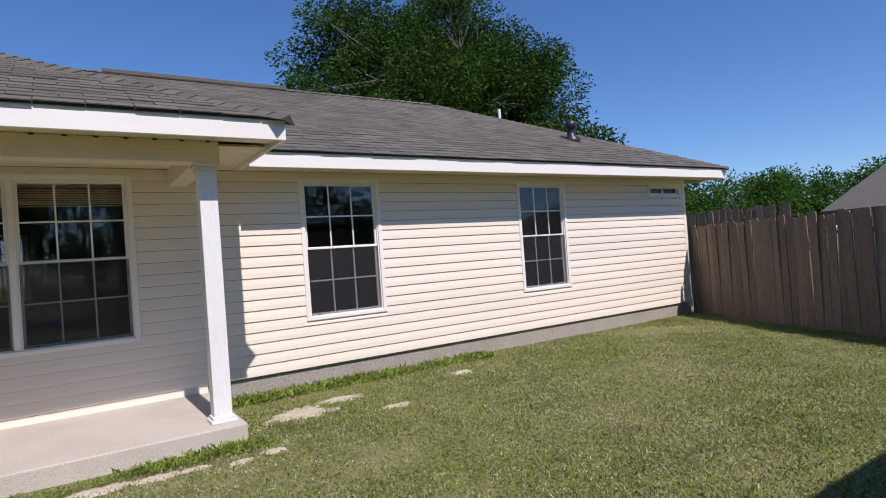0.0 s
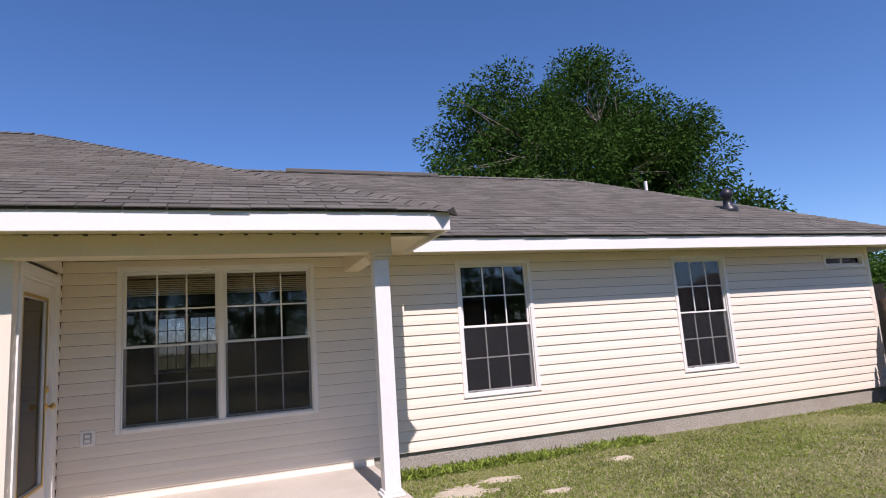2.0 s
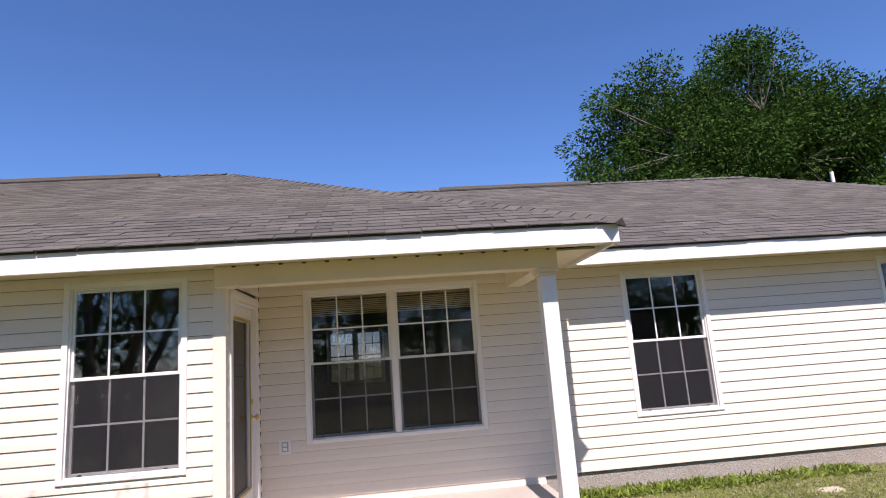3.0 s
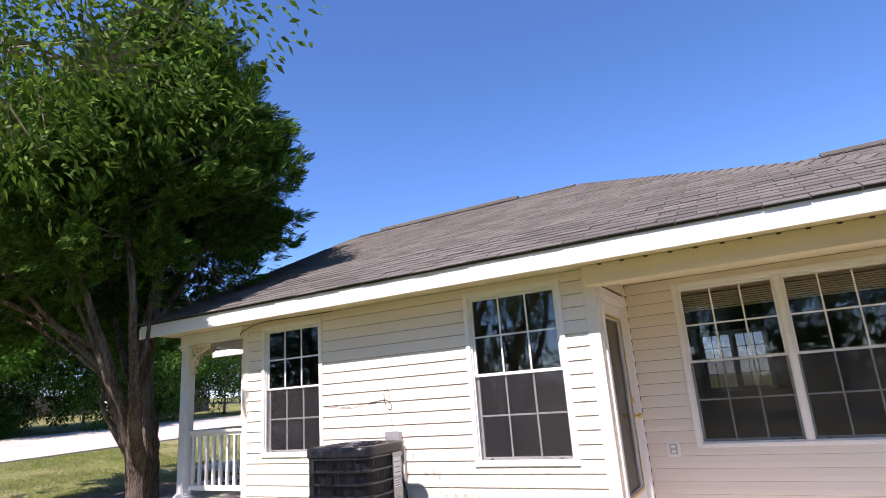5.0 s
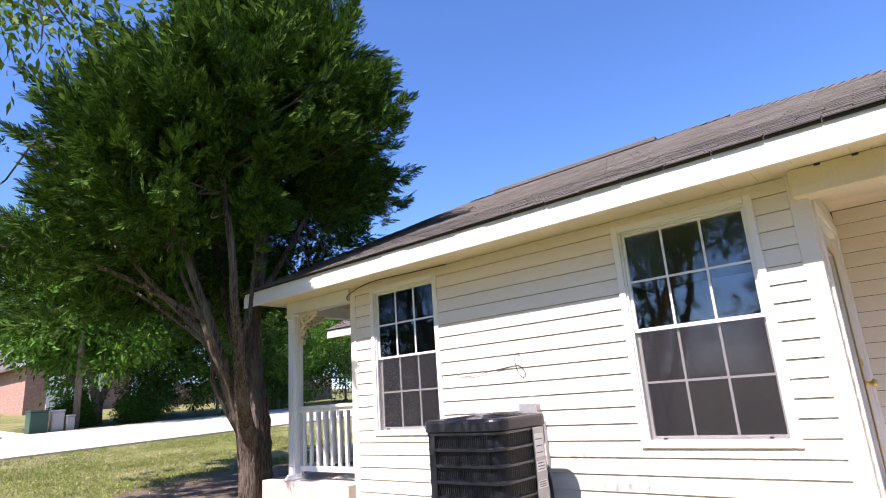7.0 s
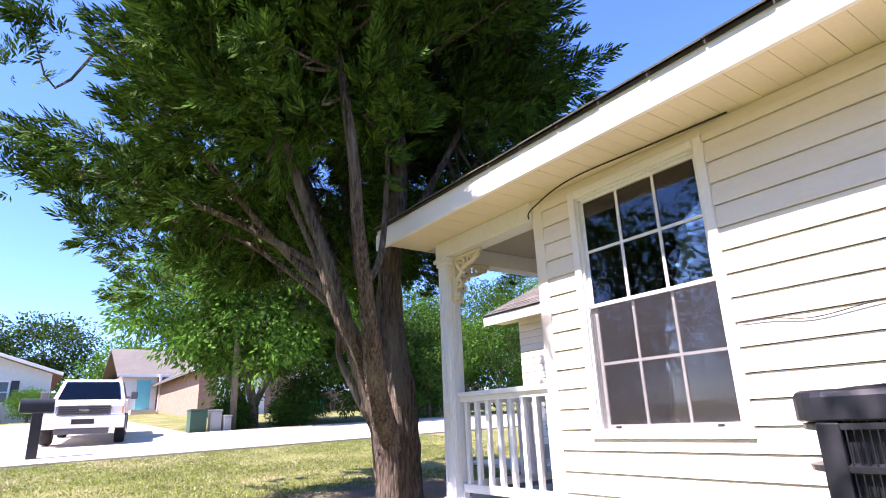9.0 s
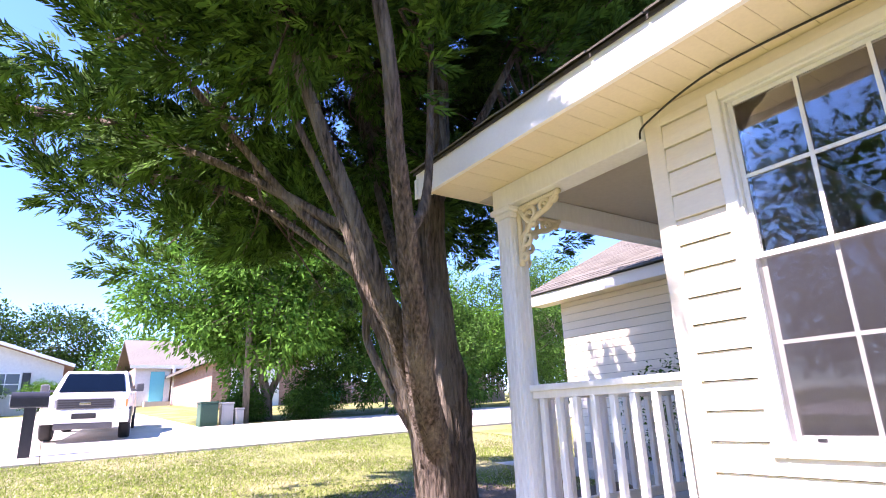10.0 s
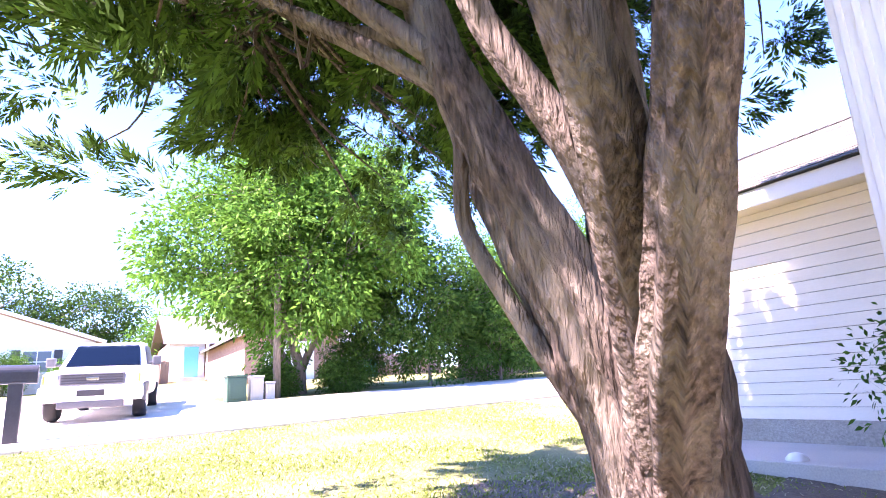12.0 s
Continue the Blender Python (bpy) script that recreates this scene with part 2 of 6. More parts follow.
def leaf_mesh(name, at, way, length, width, rng, droop=0.0):
    """A pointed leaf of four corners at each place, along way."""
    n = len(at)
    way = unit(way)
    side = unit(np.cross(way, rng.normal(size=(n, 3))))
    length = (length * rng.uniform(0.6, 1.3, n))[:, None]
    width = (width * rng.uniform(0.7, 1.2, n))[:, None]
    mid = at + way * length * 0.45
    tip = at + way * length
    tip[:, 2] -= droop * length[:, 0]
    verts = np.stack([at, mid + side * width / 2, tip, mid - side * width / 2], axis=1).reshape(-1, 3)
    faces = np.arange(4 * n).reshape(n, 4)
    return mesh_of(name, verts, faces)


def spray_mesh(name, at, way, length, rng, fingers=6):
    """Feathery sprays: narrow fingers fanned along a stem."""
    n = len(at)
    way = unit(way)
    side = unit(np.cross(way, rng.normal(size=(n, 3))))
    length = (length * rng.uniform(0.6, 1.35, n))[:, None]
    all_verts = []
    for k in range(fingers):
        t = k / (fingers - 1)
        s = (-1) ** k * (1.0 - 0.65 * t)
        root = at + way * length * t * 0.75
        fwd = unit(way * (0.75 + 0.25 * t) + side * s * 0.5 + rng.normal(size=(n, 3)) * 0.1)
        ln = length * (0.5 - 0.16 * t)
        wd = unit(np.cross(fwd, np.cross(way, side))) * ln * 0.12
        mid = root + fwd * ln * 0.5
        all_verts.append(np.stack([root, mid + wd, root + fwd * ln, mid - wd], axis=1))
    verts = np.concatenate(all_verts, axis=1).reshape(-1, 3)
    faces = np.arange(len(verts)).reshape(-1, 4)
    return mesh_of(name, verts, faces)


def crown_points(centre, radii, n, rng, lumps=0.28, inner=0.45):
    """Places of leaf clumps in an uneven crown."""
    d = unit(rng.normal(size=(n, 3)))
    r = rng.uniform(inner ** 2, 1, n) ** 0.5
    bumpy = np.array([1 + lumps * 1.6 * noise.noise(Vector(v) * 2.1 + Vector(centre)) for v in d])
    return np.asarray(centre) + d * (r * bumpy)[:, None] * np.asarray(radii), d

# ---- ground ----
def ground_sheet():
    """One sheet to the horizon, finer where the walk goes."""
    xs = np.concatenate([np.linspace(-700, -80, 12), np.linspace(-76, -30, 16)[0:], np.arange(-29, 12.1, 0.5), np.linspace(14, 700, 16)])
    ys = np.concatenate([np.linspace(-700, -30, 12), np.arange(-28, 32.1, 1.0), np.linspace(36, 700, 14)])
    verts, nx = [], len(xs)
    for y in ys:
        for x in xs:
            near = -32 < x < 12 and -10 < y < 20
            verts.append((x, y, g(x, y) + (0.02 * noise.noise(Vector((x * 0.7, y * 0.7, 0))) if near else 0.0) - 0.01))
    idx = np.arange(len(verts)).reshape(len(ys), nx)
    faces = np.stack([idx[:-1, :-1], idx[:-1, 1:], idx[1:, 1:], idx[1:, :-1]], axis=-1).reshape(-1, 4)
    ob = finish("ground", mesh_of("ground", np.array(verts), faces), LAWN, smooth=True)
    return structure(ob, "patchy green lawn with dry yellowish spots", "lawn")


ground_sheet()


def patch(name, mat, centre, radii, label, category, seed, lift=-0.009):
    """A low, uneven spot of bare ground with a ragged edge."""
    bm = bmesh.new()
    c = bm.verts.new((centre[0], centre[1], g(centre[0]) + lift + 0.02))
    rings = []
    for f in (0.5, 0.85, 1.0):
        ring = []
        for k in range(72):
            a = 2 * math.pi * k / 72
            r = f * (1 + 0.7 * noise.noise(Vector((math.cos(a) * 1.7 + seed, math.sin(a) * 1.7, seed))) + 0.6 * noise.noise(Vector((math.cos(a) * 6 + seed, math.sin(a) * 5, 1))))
            x, y = centre[0] + radii[0] * r * math.cos(a), centre[1] + radii[1] * r * math.sin(a)
            ring.append(bm.verts.new((x, y, g(x) + (lift + 0.015 * (1.0 - f) + 0.008 if f < 0.9 else lift - 0.02))))
        rings.append(ring)
    for k in range(72):
        bm.faces.new((c, rings[0][k], rings[0][(k + 1) % 72]))
        for a, b in zip(rings, rings[1:]):
            bm.faces.new((a[k], b[k], b[(k + 1) % 72], a[(k + 1) % 72]))
    ob = part(name, bm, mat, smooth=True)
    return structure(ob, label, category)


SANDS = [
    (0.05, 6.95, 0.32, 0.20, "pale bare sand patch beside the patio"), (0.56, 7.20, 0.25, 0.12, "pale bare sand patch below the window"),
    (0.85, 6.50, 0.16, 0.07, "faint sandy spot in the lawn"), (2.15, 7.25, 0.16, 0.09, "faint sandy spot in the lawn"),
    (-1.62, 6.10, 0.22, 0.07, "crumbled sand along the patio slab"), (-1.28, 6.08, 0.14, 0.06, "crumbled sand along the patio slab"),
    (-1.03, 6.07, 0.13, 0.035, "crumbled sand along the patio slab"), (-0.74, 5.98, 0.08, 0.04, "crumbled sand along the patio slab"),
    (-0.46, 6.05, 0.09, 0.06, "crumbled sand along the patio slab")]
for k, (x, y, rx, ry, label) in enumerate(SANDS):
    patch("ground_sand", SAND, (x, y, 0), (rx, ry), label, "sand", 1.0 + k)
patch("ground_soil", SOIL, (-10.4, 7.8, 0), (2.0, 2.6), "dark bare soil under the cedar", "soil", 6.0)

# road, of separate cast panels that follow the climb
ROAD_NEAR, ROAD_FAR = -18.2, -24.6


def road_panel(name, x0, x1, y0, y1, mat, parent):
    bm = bmesh.new()
    n = 5
    rows = []
    for i in range(n + 1):
        x = x0 + (x1 - x0) * i / n
        rows.append([bm.verts.new((x, y, g(x, y) + h)) for y, h in ((y0, 0.03), (y1, 0.03), (y1, -0.15), (y0, -0.15))])
    for a, b in zip(rows, rows[1:]):
        for k in range(4):
            bm.faces.new((a[k], a[(k + 1) % 4], b[(k + 1) % 4], b[k]))
    bm.faces.new(rows[0][::-1])
    bm.faces.new(rows[-1])
    bmesh.ops.recalc_face_normals(bm, faces=bm.faces)
    return part(name, bm, mat, parent)


road = structure(part("road", boxes(((ROAD_FAR + 0.3, -80, g(ROAD_FAR, -80) - 0.6), (ROAD_NEAR - 0.3, 90, g(ROAD_NEAR, -80) - 0.4))), CONCRETE), "pale sunlit concrete street", "road")
for k in range(-8, 9):
    road_panel("road_panel", ROAD_FAR, (ROAD_FAR + ROAD_NEAR) / 2 - 0.01, k * 4.5, k * 4.5 + 4.485, CONCRETE, road)
    road_panel("road_panel", (ROAD_FAR + ROAD_NEAR) / 2 + 0.01, ROAD_NEAR, k * 4.5, k * 4.5 + 4.485, CONCRETE, road)
drive = structure(part("driveway", boxes(((-41.6, 2.8, 0.3), (-41.3, 3.2, 0.5))), CONCRETE), "pale concrete driveway across the street", "driveway")
for k in range(4):
    road_panel("driveway_panel", -41.0 + 4.1 * k, -36.92 + 4.1 * k, 1.8, 8.2, CONCRETE, drive)

# ---- the house: walls, openings, siding ----
YA, YB, XRET, XR, XL = 8.06, 6.73, -3.6, 7.96, -8.03
FLOOR, SOFFIT, LAP = 0.22, 2.49, 0.1195
EAVE_A, EAVE_B, EAVE_Z = 7.53, 6.25, 2.63


def wall(name, axis, at, u0, u1, z0, z1, openings, thick, label):
    """A wall along x (axis 'x', facing -y) or along y (axis 'y'), with openings through it."""
    us = sorted({u0, u1, *[v for o in openings for v in o[:2]]})
    zs = sorted({z0, z1, *[v for o in openings for v in o[2:]]})
    bm = bmesh.new()
    for a, b in zip(us, us[1:]):
        for c, d in zip(zs, zs[1:]):
            if any(o[0] < (a + b) / 2 < o[1] and o[2] < (c + d) / 2 < o[3] for o in openings):
                continue
            if axis == "x":
                box(bm, (a, at, c), (b, at + thick, d))
            else:
                box(bm, (min(at, at + thick), a, c), (max(at, at + thick), b, d))
    bmesh.ops.remove_doubles(bm, verts=bm.verts, dist=0.0005)
    return structure(part(name, bm, SHEATH), label, "wall")


def board_mesh():
    """One metre of lapped siding, its butt edge below standing out."""
    prof = [(0.0, 0.0), (-0.020, 0.0), (-0.021, 0.004), (-0.019, LAP * 0.4), (-0.009, LAP * 0.965), (0.0, LAP * 0.965)]
    verts = [(x, y, z) for x in (0, 1) for y, z in prof]
    n = len(prof)
    me = bpy.data.meshes.new("siding_board")
    me.from_pydata(verts, [], [[i, i + 1, n + i + 1, n + i] for i in range(n - 1)] + [list(range(n))[::-1], list(range(n, 2 * n))])
    me.materials.append(SIDING)
    return me


BOARD = board_mesh()


def siding(parent, axis, at, u0, u1, z0, z1, openings, facing=1):
    """Boards in courses, stopped at the openings."""
    z = z0
    while z < z1 - 0.02:
        top = min(z + LAP, z1)
        cuts = sorted((o[0], o[1]) for o in openings if o[2] < top and o[3] > z)
        start, spans = u0, []
        for a, b in cuts:
            if a > start:
                spans.append((start, a, z, top))
            start = max(start, b)
        if u1 > start:
            spans.append((start, u1, z, top))
        for o in openings:
            if z < o[2] < top:
                spans.append((max(o[0], u0), min(o[1], u1), z, o[2]))
            if z < o[3] < top:
                spans.append((max(o[0], u0), min(o[1], u1), o[3], top))
        for a, b, lo, hi in spans:
            if hi - lo < 0.012 or b - a < 0.01:
                continue
            ob = new("siding_board", BOARD)
            ob.parent = parent
            if axis == "x":
                ob.matrix_basis = Matrix.Translation((a, at - 0.001, lo)) @ Matrix.Diagonal((b - a, 1, (hi - lo) / LAP, 1))
            else:  # runs along y and faces +x
                ob.matrix_basis = Matrix.Translation((at + 0.001, a, lo)) @ pose(0, 0, 0, 0, 0, 90) @ Matrix.Diagonal((b - a, 1, (hi - lo) / LAP, 1))
        z += LAP


# outer edges of the casings: x0, x1, z0, z1
WIN_A = {"window_1": (0.57, 1.615, 0.75, 2.415), "window_2": (3.88, 4.87, 0.77, 2.41), "window_3": (6.92, 7.85, 2.16, 2.38)}
WIN_D = (-3.105, -1.135, 0.77, 2.425)
WIN_B = {"window_5": (-4.92, -3.90, 0.78, 2.43), "window_6": (-7.715, -6.765, 0.90, 2.43)}
CASE = 0.052


def inset(o, d):
    return (o[0] + d, o[1] - d, o[2] + d, o[3] - d)


open_a = [inset(o, CASE) for o in (*WIN_A.values(), WIN_D)]
open_b = [inset(o, CASE) for o in WIN_B.values()]
wall_a = wall("wall_south", "x", YA, XRET, XR, FLOOR, 2.60, open_a, 0.13, "cream vinyl lap siding back wall with white windows")
wall_b = wall("wall_wing", "x", YB, XL, XRET, FLOOR, 2.60, open_b, 0.13, "cream vinyl lap siding wall in sun and eave shade")
DOOR = (6.90, 7.86, 0.2, 2.26)
wall_r = wall("wall_return", "y", XRET, YB + 0.13, YA, FLOOR, 2.60, [(DOOR[0], DOOR[1], DOOR[2], DOOR[3])], -0.13, "short cream siding wall with the patio door")
siding(wall_a, "x", YA, -0.55, XR - 0.07, FLOOR, SOFFIT, list(WIN_A.values()))
siding(wall_a, "x", YA, XRET + 0.02, -0.55, FLOOR - LAP, SOFFIT, [WIN_D])
siding(wall_b, "x", YB, XL + 0.07, XRET - 0.09, 0.12, SOFFIT, list(WIN_B.values()))
siding(wall_r, "y", XRET, YB + 0.05, YA - 0.02, FLOOR, SOFFIT, [(DOOR[0] - 0.09, DOOR[1] + 0.08, 0.0, DOOR[3] + 0.1)])
for name, x0, x1, y in (("corner_post", XR - 0.07, XR + 0.02, YA), ("corner_post", XL - 0.02, XL + 0.07, YB), ("corner_post", XRET - 0.09, XRET + 0.02, YB)):
    structure(part(name, boxes(((x0, y - 0.022, 0.13), (x1, y + 0.1, SOFFIT)), bevel=0.004), SIDING), "cream vinyl corner trim", "trim")
# foundation below the siding
structure(part("foundation", boxes(((XRET, YA + 0.015, -0.4), (XR, YA + 0.13, FLOOR)), ((XR - 0.13, YA + 0.13, -0.4), (XR - 0.002, 15.4, FLOOR))), FOUNDATION), "rough grey concrete foundation strip", "foundation")
structure(part("foundation", boxes(((XL, YB + 0.015, -0.4), (XRET - 0.015, YB + 0.13, FLOOR))), FOUNDATION), "rough grey concrete foundation strip", "foundation")
# closing walls, floor and ceiling; inside colours are darkened for the unlit rooms
far_window = (-3.52, -2.28, 1.15, 2.32)
wall_n = wall("wall_north", "x", 14.4, -7.9, XR - 0.13, FLOOR, 2.60, [far_window], 0.13, "plain rear wall of the rooms")
structure(part("wall_east", boxes(((XR - 0.13, YA + 0.13, FLOOR), (XR, 15.4, 2.6))), SIDING), "cream siding end wall", "wall")
structure(part("wall_front", boxes(((XL, YB + 0.13, FLOOR), (XL + 0.13, 15.4, 2.6))), SIDING), "cream front wall behind the porch", "wall")
structure(part("floor", boxes(((XL + 0.13, YB + 0.13, 0.16), (XRET - 0.13, 14.4, 0.215)), ((XRET - 0.13, YA + 0.13, 0.16), (XR - 0.13, 14.4, 0.215))), CARPET), "room floor coloured dark for the unlit inside", "floor")
structure(part("ceiling", boxes(((XL + 0.13, YB + 0.13, 2.5), (XRET - 0.13, 14.4, 2.55)), ((XRET - 0.13, YA + 0.13, 2.5), (XR - 0.13, 14.4, 2.55))), INSIDE), "plain room ceiling coloured dark for the unlit inside", "ceiling")
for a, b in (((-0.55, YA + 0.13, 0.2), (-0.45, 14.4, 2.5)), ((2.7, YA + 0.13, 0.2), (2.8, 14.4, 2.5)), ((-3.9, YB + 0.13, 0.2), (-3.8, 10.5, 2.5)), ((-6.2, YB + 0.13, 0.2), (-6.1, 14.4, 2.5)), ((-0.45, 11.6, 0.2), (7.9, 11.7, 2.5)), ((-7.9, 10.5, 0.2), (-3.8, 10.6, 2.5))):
    structure(part("wall_inner", boxes((a, b)), INSIDE), "plain inner wall coloured dark for the unlit rooms", "wall")


def window(name, o, at, units=1, label="", slider=False, screen=True, glazing=GLASS):
    """A double-hung window in a wall along x that faces -y: casing, frame, sashes, panes, bars."""
    x0, x1, z0, z1 = o
    y = at
    root = structure(part(name, boxes(
        ((x0, y - 0.032, z0), (x0 + CASE, y + 0.02, z1)), ((x1 - CASE, y - 0.032, z0), (x1, y + 0.02, z1)),
        ((x0 + CASE, y - 0.032, z1 - CASE), (x1 - CASE, y + 0.02, z1)), ((x0 + CASE, y - 0.032, z0), (x1 - CASE, y + 0.02, z0 + CASE * 0.8)), bevel=0.006), WHITE), label, "window")
    cells = []
    n = units
    mull = 0.05
    inner = (x1 - x0 - 2 * CASE - (n - 1) * mull) / n
    for k in range(n):
        a = x0 + CASE + k * (inner + mull)
        cells.append((a, a + inner))
        if k:
            part("mullion", boxes(((a - mull, y - 0.022, z0 + CASE * 0.8), (a, y + 0.06, z1 - CASE)), bevel=0.004), WHITE, root)
    zb, zt = z0 + CASE * 0.8, z1 - CASE
    for a, b in cells:
        f = 0.013
        part("window_frame", boxes(((a, y - 0.012, zb), (a + f, y + 0.08, zt)), ((b - f, y - 0.012, zb), (b, y + 0.08, zt)), ((a + f, y - 0.012, zt - f), (b - f, y + 0.08, zt)), ((a + f, y - 0.012, zb), (b - f, y + 0.08, zb + f)), bevel=0.003), VINYL, root)
        if slider:
            part("sash", boxes(((a + f, y + 0.02, zb + f), (b - f, y + 0.04, zb + f + 0.02)), (((a + b) / 2 - 0.015, y + 0.02, zb + f + 0.02), ((a + b) / 2 + 0.015, y + 0.04, zt - f))), VINYL, root)
            pane = part("pane", boxes(((a + f, y + 0.028, zb + f + 0.02), ((a + b) / 2 - 0.015, y + 0.031, zt - f))), GLASS, root)
            pane.visible_shadow = False
            pane = part("pane", boxes((((a + b) / 2 + 0.015, y + 0.028, zb + f + 0.02), (b - f, y + 0.031, zt - f))), GLASS, root)
            pane.visible_shadow = False
            continue
        zm = (zb + zt) / 2
        for which, s0, s1, d in (("upper_sash", zm, zt - f, 0.012), ("lower_sash", zb + f, zm + 0.03, 0.04)):
            w = 0.022
            l, r = a + f, b - f
            sash = part(which, boxes(((l, y + d, s0), (l + w, y + d + 0.025, s1)), ((r - w, y + d, s0), (r, y + d + 0.025, s1)), ((l + w, y + d, s1 - w), (r - w, y + d + 0.025, s1)), ((l + w, y + d, s0), (r - w, y + d + 0.025, s0 + w)), bevel=0.003), VINYL, root)
            pane = part("pane", boxes(((l + w, y + d + 0.006, s0 + w), (r - w, y + d + 0.009, s1 - w))), glazing, sash)
            pane.visible_shadow = False
            gx, gz = (r - l - 2 * w) / 3, (s1 - s0 - 2 * w) / 2
            for i in (1, 2):
                part("glazing_bar", boxes(((l + w + gx * i - 0.008, y + d - 0.001, s0 + w), (l + w + gx * i + 0.008, y + d + 0.0052, s1 - w))), VINYL, sash)
            part("glazing_bar", boxes(((l + w, y + d - 0.0006, s0 + w + gz - 0.008), (r - w, y + d + 0.0055, s0 + w + gz + 0.008))), VINYL, sash)
        if screen:
            part("insect_screen", boxes(((a + f, y + 0.006, zb + f), (b - f, y + 0.0065, zm))), SCREEN, root, "grey insect screen")
        for sx in (a + 0.12, b - 0.12):
            part("sash_lift", boxes(((sx - 0.012, y - 0.004, zb + f), (sx + 0.012, y + 0.012, zb + f + 0.014))), BLACK_METAL, root, "small dark sash catch")
    return root


for name, o in WIN_A.items():
    window(name, o, YA, label="white vinyl window with grid bars over dark room" if name != "window_3" else "small high white slider window under the eave", slider=name == "window_3")
window("window_4", WIN_D, YA, units=2, label="wide double white grid window on the shaded patio")
window("window_5", WIN_B["window_5"], YB, label="white grid window reflecting trees and sky")
window("window_6", WIN_B["window_6"], YB, label="white grid window beside the front porch corner")
window("window_7", far_window, 14.4, units=2, label="white grid window across the dining room", screen=False, glazing=DIMMED_GLASS)


# ---- roof ----
PITCH_B, PITCH_A = 0.464, 0.480
RIDGE_B, RIDGE_A = (10.9, EAVE_Z + PITCH_B * (10.9 - EAVE_B)), (11.44, EAVE_Z + PITCH_A * (11.44 - EAVE_A))
WING_X0, WING_X1, MAIN_X1 = -9.48, -0.12, 8.57
HIP_B = WING_X1 - 4.58
HIP_A = MAIN_X1 - 3.92


def roof_sheet(name, rings, label):
    bm = bmesh.new()
    for ring in rings:
        slab(bm, ring, 0.022)
    bmesh.ops.recalc_face_normals(bm, faces=bm.faces)
    return structure(part(name, bm, FELT), label, "roof")


ya, za = RIDGE_A
yb, zb_ = RIDGE_B
roof_main = roof_sheet("roof_main", [
    [(-4.2, EAVE_A, EAVE_Z), (MAIN_X1, EAVE_A, EAVE_Z), (HIP_A, ya, za), (-4.2, ya, za)],
    [(MAIN_X1, EAVE_A, EAVE_Z), (MAIN_X1, 2 * ya - EAVE_A, EAVE_Z), (HIP_A, ya, za)],
    [(MAIN_X1, 2 * ya - EAVE_A, EAVE_Z), (-4.2, 2 * ya - EAVE_A, EAVE_Z), (-4.2, ya, za), (HIP_A, ya, za)]], "grey-brown asphalt shingle hip roof")
roof_wing = roof_sheet("roof_wing", [
    [(WING_X0, EAVE_B, EAVE_Z), (WING_X1, EAVE_B, EAVE_Z), (HIP_B, yb, zb_), (WING_X0, yb, zb_)],
    [(WING_X1, EAVE_B, EAVE_Z), (WING_X1, 2 * yb - EAVE_B, EAVE_Z), (HIP_B, yb, zb_)],
    [(WING_X1, 2 * yb - EAVE_B, EAVE_Z), (WING_X0, 2 * yb - EAVE_B, EAVE_Z), (WING_X0, yb, zb_), (HIP_B, yb, zb_)]], "grey-brown asphalt shingle roof over patio and wing")
GAR_X0, GAR_X1, GAR_E, GAR_Y, GAR_RIDGE, GAR_Z = -13.5, -7.0, 10.72, 11.17, 13.6, EAVE_Z + 0.24
roof_garage = roof_sheet("roof_garage", [
    [(GAR_X0, GAR_E, GAR_Z), (GAR_X1, GAR_E, GAR_Z), (GAR_X1, GAR_RIDGE, GAR_Z + 0.49 * 2.88), (GAR_X0, GAR_RIDGE, GAR_Z + 0.49 * 2.88)],
    [(GAR_X1, GAR_RIDGE * 2 - GAR_E, GAR_Z), (GAR_X0, GAR_RIDGE * 2 - GAR_E, GAR_Z), (GAR_X0, GAR_RIDGE, GAR_Z + 0.49 * 2.88), (GAR_X1, GAR_RIDGE, GAR_Z + 0.49 * 2.88)]], "grey shingle garage roof in sun")


